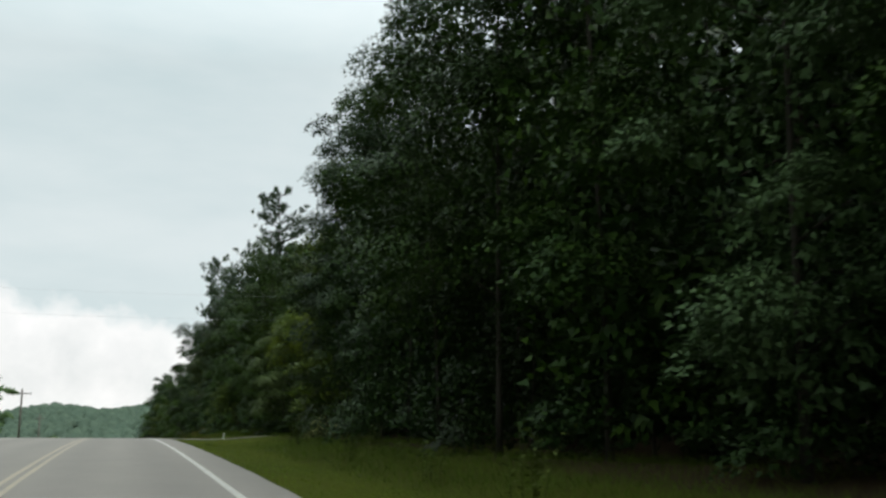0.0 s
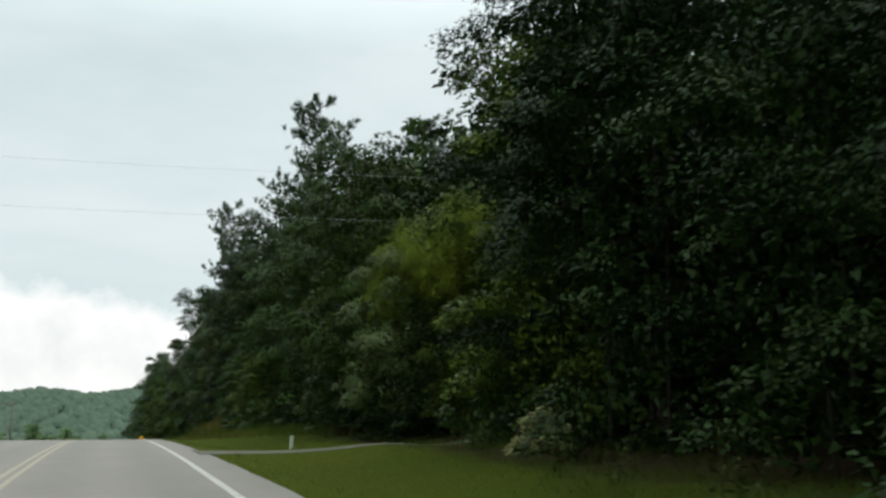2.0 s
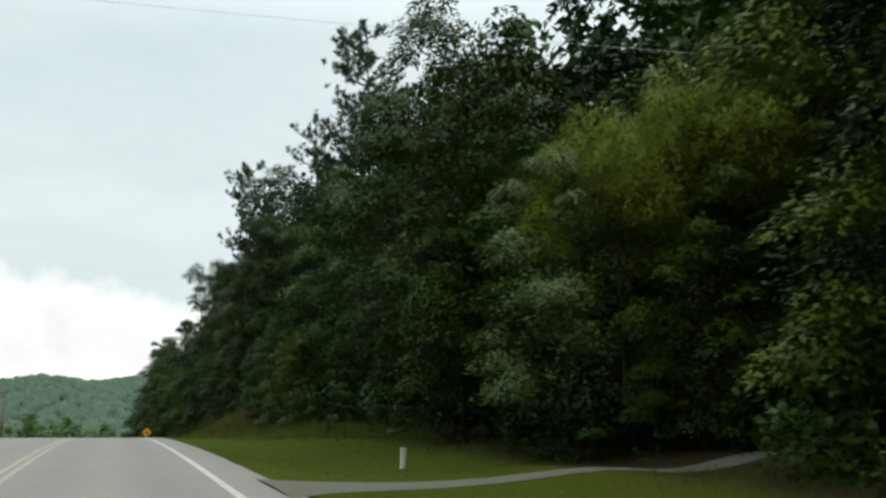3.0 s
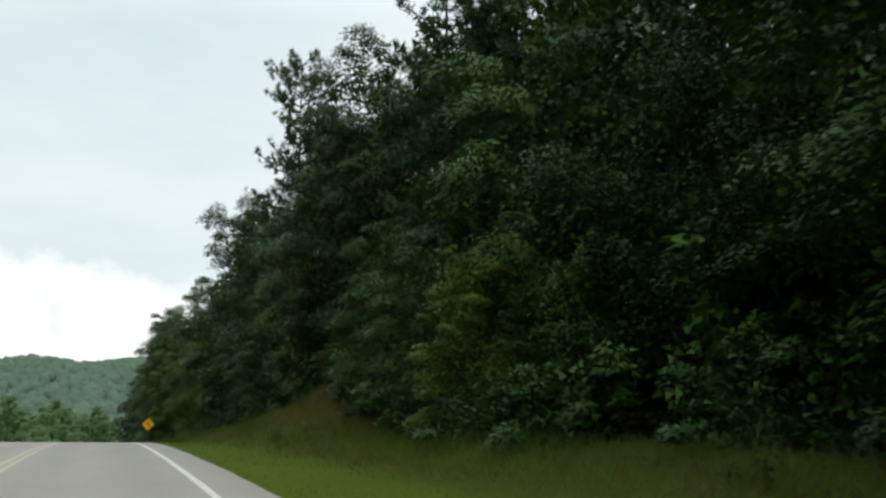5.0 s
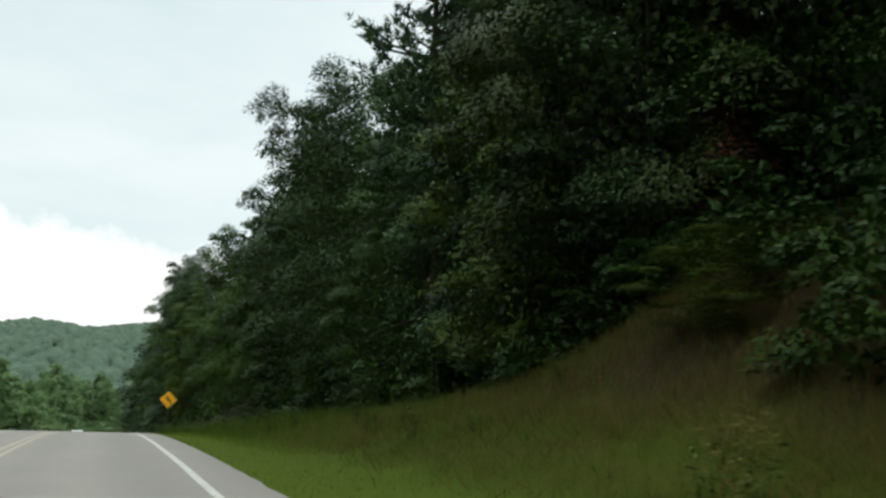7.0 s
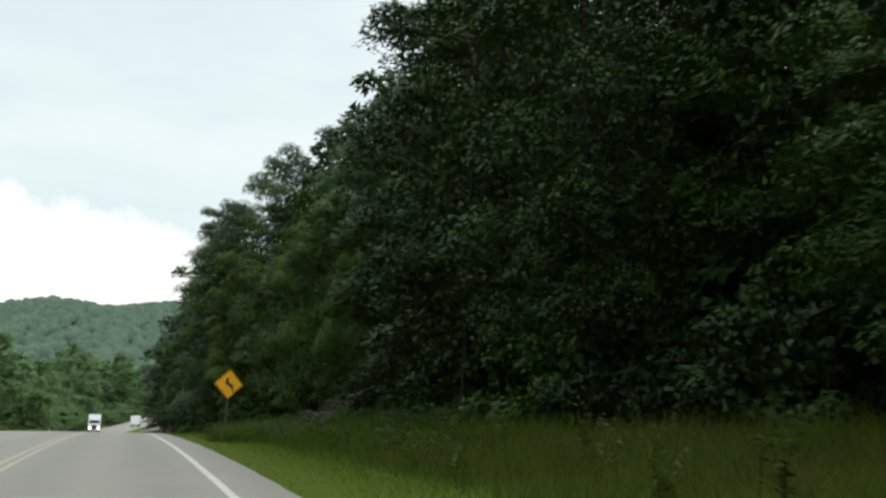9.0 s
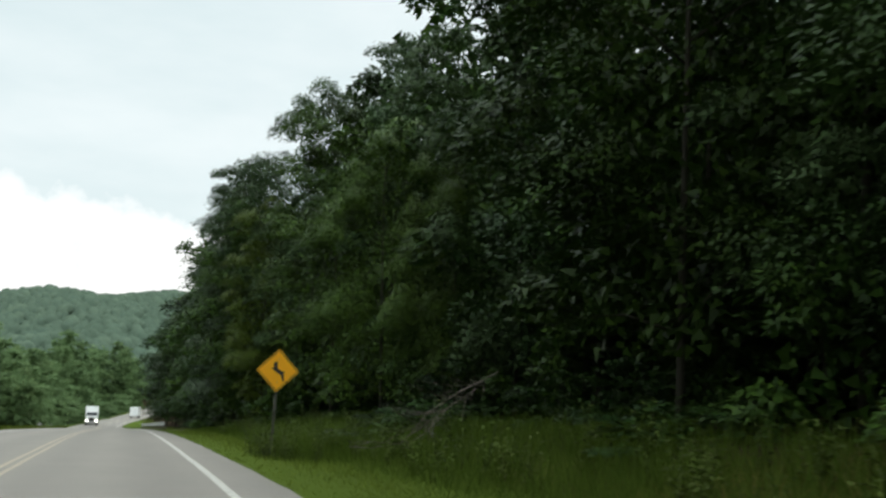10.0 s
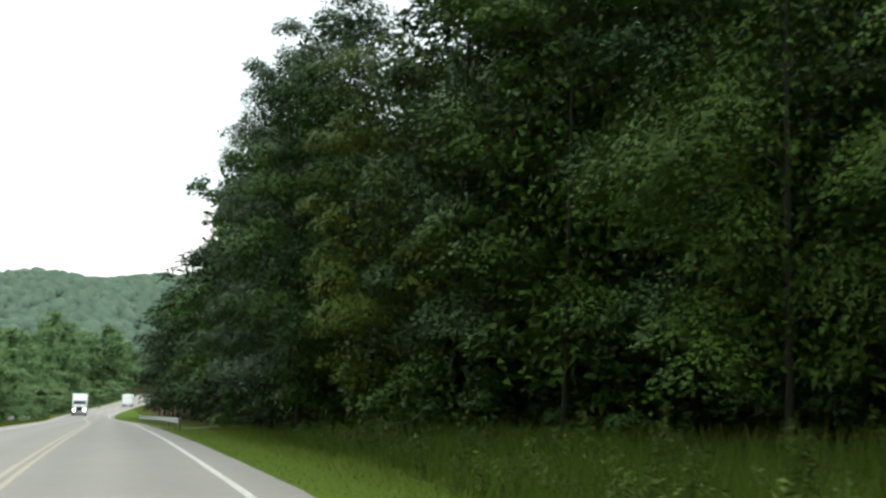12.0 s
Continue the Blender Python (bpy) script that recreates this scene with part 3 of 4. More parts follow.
KINDS = {
    "oak_a": (15.5, lambda: broadleaf("oak_tree", "dark green broadleaf tree at the forest edge", 11, 15.5, 1.1, 3.7, 118, 318, 0.124, M_LEAF, 0.17, 1.0, 0.4)),
    "oak_b": (18.0, lambda: broadleaf("oak_tree", "tall dark green broadleaf tree over the verge", 12, 18.0, 1.4, 3.9, 124, 318, 0.124, M_LEAF_DARK_SHADED, 0.18, 1.0, 0.4)),
    "oak_c": (18.0, lambda: broadleaf("oak_tree", "tall dark broadleaf tree with a bare lower trunk", 41, 18.0, 4.2, 3.9, 112, 318, 0.124, M_LEAF_DARK_SHADED, 0.2, 1.0, 0.4)),
    "oak_d": (17.0, lambda: broadleaf("oak_tree", "tall green broadleaf tree with a bare lower trunk", 42, 17.0, 3.6, 3.8, 112, 318, 0.124, M_LEAF, 0.19, 1.0, 0.4)),
    "maple": (13.0, lambda: broadleaf("maple_tree", "mid-green leafy tree with branches low over the verge", 13, 13.0, 0.9, 3.4, 118, 293, 0.120, M_LEAF, 0.18, 1.0, 0.6)),
    "lime": (13.5, lambda: broadleaf("birch_tree", "light green leafy tree at the forest edge", 19, 13.5, 0.9, 3.3, 118, 293, 0.120, M_LEAF_LIME, 0.17, 1.0, 0.6)),
    "poplar": (19.0, lambda: broadleaf("tulip_tree", "tall narrow grey-green broadleaf tree", 14, 19.0, 1.2, 3.2, 120, 318, 0.124, M_LEAF_COOL, 0.22, 1.0, 0.4)),
    "sourwood": (11.0, lambda: broadleaf("sourwood_tree", "grey-green tree with drooping pale sprays", 15, 11.0, 1.5, 3.4, 84, 387, 0.099, M_LEAF_GREY, 0.14, 1.0, 1.3)),
    "yellow": (8.0, lambda: broadleaf("mimosa_tree", "yellow-green spreading tree beside the driveway", 16, 8.0, 5.6, 3.6, 80, 558, 0.079, M_LEAF_YELLOW, 0.14, 1.0, 0.9)),
    "locust": (13.0, lambda: broadleaf("locust_tree", "fresh green tree with drooping sprays", 26, 13.0, 1.2, 3.3, 110, 510, 0.080, M_LEAF_FRESH, 0.16, 1.0, 1.2)),
    "shrub_a": (3.4, lambda: broadleaf("shrub", "dense dark green shrub under the trees", 17, 3.4, 0.1, 2.0, 20, 76, 0.134, M_LEAF_DARK_SHADED, 0.05, 0.0, 0.5, "shrub")),
    "shrub_b": (2.6, lambda: broadleaf("shrub", "leafy green shrub at the forest edge", 18, 2.6, 0.05, 1.7, 20, 76, 0.127, M_LEAF, 0.05, 0.0, 0.6, "shrub")),
    "pale_bush": (2.0, lambda: broadleaf("flowering_bush", "round pale flowering bush beside the verge", 27, 2.0, 0.05, 1.15, 30, 110, 0.1, M_LEAF_PALE, 0.04, 0.0, 0.6, "shrub")),
    "litter_heap": (0.8, lambda: broadleaf("leaf_heap", "low heap of rust-brown dead leaves and brush", 39, 0.8, 0.0, 1.5, 18, 77, 0.11, M_LEAF_RUST, 0.03, 0.0, 0.3, "leaf heap")),
    "rust_bush": (3.6, lambda: broadleaf("dead_cedar", "rust-brown dried-out small tree on the bank", 28, 3.6, 0.4, 1.2, 26, 110, 0.11, M_LEAF_RUST, 0.06, 0.0, 0.4)),
    "holly": (9.0, lambda: broadleaf("holly_tree", "dark low-branched small tree under the canopy", 38, 9.0, 0.3, 3.4, 54, 118, 0.132, M_LEAF_DARK_SHADED, 0.1, 0.0, 0.6)),
    "pine": (24.0, lambda: conifer("pine_tree", "tall pine with an open crown above the forest", 21, 24.0, 10.0, 3.8, 30, 15, M_NEEDLE, 0.26, "pine")),
    "pine_b": (21.0, lambda: conifer("pine_tree", "tall dark pine standing above the forest", 22, 21.0, 6.0, 3.0, 24, 11, M_NEEDLE, 0.23, "pine", 0.2)),
    "hemlock": (19.0, lambda: conifer("hemlock_tree", "feathery dark conifer above the forest edge", 23, 19.0, 3.0, 3.6, 36, 17, M_NEEDLE, 0.22, "spruce", 0.3)),
    "back_oak": (18.0, lambda: broadleaf("forest_tree", "dark broadleaf tree deeper in the forest", 29, 18.0, 2.5, 4.6, 50, 62, 0.35, M_LEAF_DARK_SHADED, 0.24, 0.0, 0.4)),
    "back_tulip": (19.0, lambda: broadleaf("forest_tree", "tall green broadleaf tree deeper in the forest", 30, 19.0, 2.5, 3.8, 50, 62, 0.33, M_LEAF, 0.22, 0.0, 0.4)),
    "far_tree": (15.0, lambda: broadleaf("distant_tree", "green broadleaf tree across the valley", 24, 15.0, 0.3, 4.6, 38, 26, 0.820, M_FAR_HAZED, 0.25, 0.0, 0.3)),
    "far_shrub": (5.0, lambda: broadleaf("roadside_shrub", "shrub beside the valley road, its green paled for haze", 35, 5.0, 0.1, 2.8, 20, 44, 0.45, M_FAR_HAZED, 0.08, 0.0, 0.3, "shrub")),
    "far_tree_b": (19.0, lambda: broadleaf("distant_tree", "tall green tree beside the valley road", 25, 19.0, 0.3, 4.4, 38, 26, 0.820, M_FAR_HAZED, 0.25, 0.0, 0.3)),
}


EDGE = ("oak_a", "oak_b", "oak_c", "oak_d", "maple", "lime", "poplar", "sourwood", "yellow", "locust")


def put(kind, x, y, height=None, turn=0.0, wide=1.0, tilt=0.0):
    """Plants a kind of tree at a height in metres; wide widens its crown."""
    h, make = KINDS[kind]
    s = (height or h) / h
    w = min(max(s, 0.8), 1.2) * wide
    if kind in EDGE:
        turn = ((turn + 180) % 360 - 180) * 0.28
    return plant(kind, make, x, y, w, turn, 0.15, tilt, s / w)


rng = random.Random(5)


def tree_height(y):
    """Height of the forest edge along the road."""
    return float(np.interp(y, (0, 30, 44, 50, 57, 62, 88, 97, 112, 120, 134, 145, 152, 157, 162, 167, 174, 181, 192, 200, 214, 260, 340), (19.5, 18.8, 17.8, 16.5, 14.8, 13.8, 13, 14.5, 15, 14.5, 18, 17, 17.5, 19.3, 18.5, 19.8, 20.8, 18.4, 16.4, 17, 18, 19, 19)))


# forest edge on the right of the road
front = ["oak_a", "maple", "oak_b", "lime", "poplar", "maple", "oak_a"]
y, i = -6.0, 0
while y < 232:
    kind = front[i % len(front)]
    h = tree_height(y) * rng.uniform(0.92, 1.07)
    x = 11.3 + rng.uniform(-1.2, 2.2)
    if y < 57:
        # past 46 m the dark-leaved kinds stand in for shade under the canopy
        kind = ["oak_c", "oak_b"][i % 2] if y > 46 else ["oak_c", "oak_d"][i % 2] if y > 27 else ["oak_d", "poplar", "oak_a"][i % 3]
        x -= 0.8
        if 25 < y < 42:
            x, h = x - 0.5, h * 0.95
        elif y > 44:
            x, h = 11.7 + rng.uniform(-0.3, 0.3), 18.2
    elif y < 90:
        x -= 0.5
        kind = ["maple", "lime"][i % 2]
    elif y < 108:
        kind = ["oak_b", "maple", "oak_c"][i % 3]
    elif 111 < y < 124:
        x += 1.4
    elif 140 < y < 175:
        kind = ["oak_a", "oak_b", "poplar"][i % 3]
    elif y > 212:
        x -= 2.0
    if not (59 < y < 73 or 199 < y < 211 or 180 < y < 186):
        put(kind, x + float(xr(y)), y, h, rng.uniform(0, 360))
    y += rng.uniform(4.8, 6.4)
    i += 1
while y < 360:
    put(["back_tulip", "back_oak"][i % 2], 9.6 + rng.uniform(-0.7, 1.2) + float(xr(y)), y, rng.uniform(16, 20), rng.uniform(0, 360))
    y += rng.uniform(4.4, 5.8)
    i += 1
# second row, taller
y, i = -6.0, 0
while y < 350:
    kind = ["back_oak", "back_tulip", "back_oak", "pine_b", "back_tulip", "hemlock"][i % 6]
    h = tree_height(y) * rng.uniform(1.0, 1.16) * (0.92 if 84 < y < 100 else 1.0)
    put(kind, 16.8 + rng.uniform(-1.3, 2.0) + float(xr(y)), y, h, rng.uniform(0, 360))
    y += rng.uniform(5.0, 6.8)
    i += 1
# trees that stand out from the rest
put("pine", 15.0, 107.6, 25.4, 40, 0.9)
put("pine_b", 13.2, 108.6, 21.0, 130, 0.9)
put("pine_b", 12.6, 112.5, 19.0, 10, 0.9)
put("pine", 11.4, 139.2, 24.5, 20, 0.84)
put("holly", 10.4, 138.0, 8.0, 70)
put("maple", 9.9, 139.8, 7.0, 10, 0.8)
put("hemlock", 13.6, 142.5, 21.5, 20, 0.95)
put("hemlock", 12.8, 136.0, 21.5, 200, 0.9)
put("pine_b", 11.0, 137.4, 20.0, 100, 0.9)
put("pine_b", 17.0, 90.5, 17.8, 70)
put("back_oak", 16.0, 61.5, 18.5, 20)
put("back_tulip", 15.2, 67.5, 16.8, 80)
put("oak_b", 12.8, 57.2, 18.6, 130)
put("hemlock", 11.6, 52.0, 19.0, 300, 0.8)
put("yellow", 10.5, 66.2, 7.4, 20, 0.56)
put("back_oak", 14.6, 60.4, 12.0, 20, 0.9)
put("lime", 11.6, 65.0, 6.4, 60, 0.62)
put("lime", 13.4, 66.0, 9.8, 120, 0.9)
put("yellow", 12.4, 65.4, 8.2, 140, 0.6)
put("lime", 15.0, 65.2, 9.6, 20, 0.8)
put("lime", 17.0, 64.6, 10.2, 240, 0.85)
put("sourwood", 9.6, 67.3, 6.9, 140, 1.0)
put("holly", 12.2, 66.0, 5.5, 40)
put("holly", 12.6, 60.0, 5.0, 140)
put("maple", 11.2, 71.0, 8.0, 140)
put("maple", 11.0, 75.0, 9.5, 40)
put("sourwood", 11.2, 122.4, 12.0, 250)
put("lime", 10.6, 127.5, 12.5, 250)
put("back_oak", 14.6, 76.0, 15.2, 60)
put("back_tulip", 15.5, 70.5, 13.5, 200)
put("oak_a", 11.6, 78.5, 13.8, 240)
put("oak_a", 11.2, 84.0, 13.9, 40)
put("back_tulip", 15.0, 93.5, 18.0, 10)
put("poplar", 11.4, 123.5, 18.5, 200)
put("back_oak", 15.2, 131.0, 21.0, 30)
put("back_tulip", 15.6, 124.5, 20.5, 120)
put("back_tulip", 15.5, 193.0, 23.8, 30)
put("back_oak", 15.5, 201.0, 24.6, 130)
put("poplar", 11.4, 187.5, 18.0, 130)
put("back_tulip", 7.8, 246.0, 21.0, 130)
put("back_tulip", 8.6, 256.0, 20.5, 30)
put("locust", 10.0, 182.5, 12.5, 60)
put("locust", 11.8, 178.5, 12.0, 200, 0.9)
put("oak_a", 9.4, 189.5, 15.0, 80, 1.05)
put("back_oak", 14.4, 177.0, 22.0, 80)
put("back_tulip", 14.0, 171.5, 20.2, 210)
put("oak_a", 10.4, 160.5, 19.5, 140)
put("oak_b", 8.2, 205.5, 17.0, 10, 1.05)
put("poplar", 7.9, 226.0, 21.8, 30, 1.05)
put("oak_b", 8.8, 235.0, 21.0, 200)
put("back_oak", 18.0, 207.0, 25.0, 10)
put("back_tulip", 19.0, 216.0, 26.0, 100)
put("back_tulip", 13.4, 205.0, 22.5, 190)
put("poplar", 7.4, 219.0, 18.8, 70, 1.12)
put("maple", 7.5, 208.0, 14.5, 90, 1.0)
put("lime", 7.6, 199.8, 13.0, 190, 0.8)
put("poplar", 7.3, 211.0, 18.2, 90, 1.15)
put("pale_bush", 9.6, 54.4, 1.15, 0, 0.95)
put("litter_heap", 9.4, 73.5, 0.45)
put("litter_heap", 10.4, 75.5, 0.5, 80)
put("shrub_a", 9.3, 66.4, 1.2, 80)
for sx_, sy_, sh_ in ((11.6, 57.4, 2.2), (12.2, 59.8, 2.4), (12.0, 63.4, 2.6), (10.8, 65.8, 2.2), (10.4, 68.6, 2.2), (10.2, 71.2, 1.8)):
    put("shrub_a", sx_, sy_, sh_, sy_ * 53 % 360)
for bx, by, bh in ((8.5, 169.0, 1.1), (7.4, 169.5, 0.9), (8.2, 171.0, 1.2), (7.8, 173.0, 1.0), (8.2, 157.5, 1.0)):
    put("shrub_a", bx, by, bh, bx * 77 % 360)
put("rust_bush", 12.0, 120.6, 4.0)
for sx_, sy_, sh_ in ((10.4, 112.5, 2.2), (10.7, 114.6, 2.0), (10.5, 116.4, 1.5), (11.0, 118.4, 2.0), (10.6, 120.2, 1.7), (10.7, 122.2, 2.2), (10.1, 124.0, 1.9), (11.6, 116.8, 2.2)):
    put("shrub_a", sx_, sy_, sh_, sy_ * 41 % 360)
put("shrub_b", 9.4, 113.4, 2.5, 50)
put("shrub_b", 10.0, 111.2, 2.3, 150)
put("lime", 9.7, 117.6, 1.9, 250, 0.5)
put("maple", 11.8, 106.6, 6.0, 250, 0.8)
put("oak_c", 11.6, 54.6, 17.4, 75, 0.8)
for bx, by, bh in ((18.6, 72.0, 16.5), (18.4, 78.0, 19.4), (18.8, 84.0, 18.0), (18.2, 96.0, 18.5), (18.6, 66.0, 17.0)):
    put("back_oak", bx, by, bh, by * 37 % 360)
put("back_oak", 16.0, 88.0, 17.8, 200)
put("back_tulip", 15.5, 83.0, 17.6, 320)
put("poplar", 9.8, 198.5, 19.5, 250)
put("maple", 9.0, 104.0, 6.2, 20, 0.62)
put("maple", 9.2, 108.8, 7.0, 190, 0.66)
put("lime", 8.7, 99.6, 5.2, 130, 0.55)
for sx_, sy_, sh_ in ((8.3, 102.2, 1.8), (8.9, 106.2, 2.4), (8.6, 109.6, 1.7), (9.3, 111.6, 2.2), (8.4, 97.2, 1.8), (8.8, 94.0, 2.2)):
    put("shrub_b" if sh_ > 2 else "shrub_a", sx_, sy_, sh_, sy_ * 47 % 360)
# small dark trees filling the edge under the tall canopy
for hx, hy, hh in ((11.4, 4.0, 8.5), (10.8, 10.5, 9.5), (11.6, 16.5, 8.0), (11.0, 23.0, 10.0), (10.4, 28.5, 8.5), (9.9, 39.0, 9.0), (10.4, 45.0, 8.0), (10.8, 50.5, 9.0), (10.3, 34.0, 8.0), (13.4, 72.0, 7.0), (13.6, 78.0, 7.5), (13.2, 84.5, 7.0), (13.8, 91.0, 8.0), (13.4, 97.5, 8.0), (13.6, 104.0, 8.0), (13.4, 128.0, 8.5), (13.8, 134.5, 8.0), (13.2, 141.0, 8.5), (13.6, 147.0, 8.0), (13.4, 153.5, 8.5), (13.2, 165.0, 8.0), (13.6, 171.5, 8.5), (13.2, 178.0, 8.0), (13.4, 186.0, 9.0), (12.8, 194.0, 8.5), (12.4, 204.0, 8.5), (11.4, 214.0, 8.0)):
    put("holly", hx, hy, hh, hy * 31 % 360)
# understory
y, i = -4.0, 0
while y < 300:
    kind = ["shrub_a", "shrub_b"][i % 2]
    if not (59 < y < 67 or 103 < y < 121):
        x = 10.7 + rng.uniform(-0.8, 1.4) + float(xr(y)) + (0.4 if 113 < y < 128 else 0)
        if y < 57:
            x += 1.4 if y < 25 or y > 41 else 0.6
        if 200 < y < 240:
            x -= 1.2
        put("shrub_a" if rng.random() < 0.5 else kind, x, y, rng.uniform(1.6, 3.6), rng.uniform(0, 360))
    y += rng.uniform(2.2, 3.6)
    i += 1
y = 192.0
while y < 262:
    put(["shrub_b", "shrub_a"][int(y) % 2], 8.0 + rng.uniform(-0.5, 0.9) + float(xr(y)), y, rng.uniform(1.7, 3.0), rng.uniform(0, 360))
    y += rng.uniform(2.2, 3.2)
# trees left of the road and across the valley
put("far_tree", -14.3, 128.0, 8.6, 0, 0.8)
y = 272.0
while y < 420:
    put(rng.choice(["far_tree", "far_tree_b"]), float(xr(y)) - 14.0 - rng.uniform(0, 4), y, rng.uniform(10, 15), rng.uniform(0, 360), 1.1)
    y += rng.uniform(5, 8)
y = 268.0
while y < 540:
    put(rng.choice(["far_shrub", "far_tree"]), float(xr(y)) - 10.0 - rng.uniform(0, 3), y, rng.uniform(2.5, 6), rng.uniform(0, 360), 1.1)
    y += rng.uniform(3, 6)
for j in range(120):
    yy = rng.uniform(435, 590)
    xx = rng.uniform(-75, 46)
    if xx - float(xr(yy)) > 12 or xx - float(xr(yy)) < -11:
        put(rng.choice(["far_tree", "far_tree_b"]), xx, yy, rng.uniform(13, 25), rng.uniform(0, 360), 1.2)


def woods(name, label, xs, ys, n, seed, size, leaf, mat, tall, per=44, loose=0.35):
    """A far stretch of woodland: uneven crowns of coarse leaf clumps, in one mesh."""
    rng = np.random.default_rng(seed)
    cx, cy = rng.uniform(*xs, n), rng.uniform(*ys, n)
    cz = zg(cx, cy)
    r = rng.uniform(0.6, 1.35, n) * size
    k = np.repeat(np.arange(n), per)
    u = unit(rng, n * per)
    u[:, 2] = np.abs(u[:, 2]) * 1.4 - 0.35
    h = rng.uniform(0.75, 1.25, n) * (np.array([tree_height(v) for v in cy]) * -tall if tall < 0 else tall)
    p = np.stack([cx[k] + u[:, 0] * r[k], cy[k] + u[:, 1] * r[k], cz[k] + h[k] - r[k] + u[:, 2] * r[k]], 1)
    ax = unit(rng, len(k)) + u * 0.3
    nr = u + unit(rng, len(k)) * loose + np.array([0, 0, 0.5])
    ln = leaf * rng.uniform(0.6, 1.4, len(k))
    ob = new(name, leaves_mesh(name, p, ax, nr, ln, ln * 0.8, mat, 0.15))
    return tagged(ob, label, "woodland", kind="stuff")


def ridge_woods(name, label, xs, ys, n, seed, size, tall, mat):
    """The far hillside: rounded, uneven crowns packed together, softly shaded."""
    rng = np.random.default_rng(seed)
    cx, cy = rng.uniform(*xs, n), rng.uniform(*ys, n)
    r = rng.uniform(0.55, 1.4, n) * size
    th = np.radians([10, 48, 98])
    ph = np.arange(7) * math.tau / 7
    T, P = np.meshgrid(th, ph, indexing="ij")
    base = np.stack([np.sin(T) * np.cos(P), np.sin(T) * np.sin(P), np.cos(T)], -1).reshape(-1, 3)
    m = len(base)
    amp = 1 + rng.normal(0, 0.12, (n, m, 1)) * (base[:, 2] < 0.9)[None, :, None]
    v = base[None] * amp * r[:, None, None] * np.array([1, 1, 1.15])
    v = v + np.stack([cx, cy, zg(cx, cy) + tall * rng.uniform(0.6, 1.3, n) - r * 0.6], 1)[:, None, :]
    i = np.arange(m).reshape(3, 7)
    j = np.roll(i, -1, axis=1)
    q = np.stack([i[:-1], i[1:], j[1:], j[:-1]], -1).reshape(-1)
    loops = (q[None, :] + (np.arange(n) * m)[:, None]).ravel()
    me = array_mesh(name, v.reshape(-1, 3), loops, np.arange(0, len(loops), 4), [mat])
    me.polygons.foreach_set("use_smooth", [True] * len(me.polygons))
    return tagged(new(name, me), label, "woodland", kind="stuff")


ridge_woods("far_woods", "wooded ridge across the valley, haze put into its blue-green colour", (-160, 90), (575, 1010), 6000, 31, 3.4, 7.0, M_RIDGE_HAZED)
ridge_woods("far_woods_sides", "woods on the hillsides beside the ridge, haze put into their colour", (-420, 340), (600, 1010), 1900, 36, 5.5, 5.0, M_RIDGE_HAZED)
woods("far_woods_foliage", "ragged outer foliage of the wooded ridge", (-160, 90), (575, 1010), 700, 34, 5.0, 1.1, M_RIDGE_HAZED, 6.0, 30, 0.10)
# the dark leaf colour here doubles as the shade deep inside the forest
ridge_woods("deep_forest_core", "dense dark heart of the forest behind the roadside trees", (20, 36), (-20, 360), 620, 47, 3.0, 10.0, M_LEAF_DARK_SHADED)
ridge_woods("deep_forest_floor", "dense dark thicket on the forest floor", (19, 32), (-20, 360), 420, 48, 2.6, 2.6, M_LEAF_DARK_SHADED)
woods("deep_forest", "dark mass of forest behind the roadside trees", (21, 34), (-20, 360), 620, 32, 4.2, 1.5, M_LEAF_DARK_SHADED, -0.72, 62)
woods("deep_forest_edge", "dark tree tops just behind the roadside trees", (19.5, 23.5), (-20, 350), 430, 51, 3.0, 0.8, M_LEAF_DARK_SHADED, -1.06, 64)
woods("deep_forest_high", "dark upper mass of the forest behind", (24, 36), (-20, 360), 520, 37, 4.2, 1.1, M_LEAF_DARK_SHADED, -0.98, 60)
# unseen woods added left of the road to cut low skylight on the forest
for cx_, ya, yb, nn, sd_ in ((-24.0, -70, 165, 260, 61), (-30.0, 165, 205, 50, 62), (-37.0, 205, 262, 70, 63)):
    ridge_woods("left_woods", "unseen woodland added across the road to block low skylight", (cx_ - 9, cx_), (ya, yb), nn, sd_, 3.2, 13.5, M_LEAF_DARK_SHADED)
    ridge_woods("left_thicket", "unseen thicket added under that woodland to block low skylight", (cx_ - 7, cx_ + 1), (ya, yb), nn, sd_ + 5, 2.8, 5.0, M_LEAF_DARK_SHADED)
woods("deep_forest_low", "dark undergrowth deep inside the forest", (19, 32), (-20, 360), 560, 33, 2.6, 1.0, M_LEAF_DARK_SHADED, 4.5, 50)

# ---- grass and weeds ----


def blades(name, label, n, xs, ys, height, width, mat, seed, lean=0.35, keep=None, spread=1.0):
    """Grass: single bent blades rooted on the ground, in one mesh."""
    rng = np.random.default_rng(seed)
    x, y = rng.uniform(*xs, n), rng.uniform(*ys, n)
    if keep is not None:
        ok = keep(x, y, rng)
        x, y = x[ok], y[ok]
    n = len(x)
    x = x + xr(y)
    root = np.stack([x, y, zg(x, y) - 0.01], 1)
    h = height * rng.uniform(0.5, 1.3, n)
    az = rng.uniform(0, 2 * math.pi, n)
    ln = rng.normal(0, lean, (n, 2)) * h[:, None]
    side = np.stack([np.cos(az), np.sin(az), np.zeros(n)], 1) * (width * rng.uniform(0.6, 1.4, n))[:, None] * 0.5
    tip = root + np.stack([ln[:, 0], ln[:, 1], h], 1)
    v = np.stack([root - side, root + side, tip], 1).reshape(-1, 3)
    idx = np.arange(n * 3)
    return tagged(new(name, array_mesh(name, v, idx, idx[::3], [mat])), label, "grass", kind="stuff")


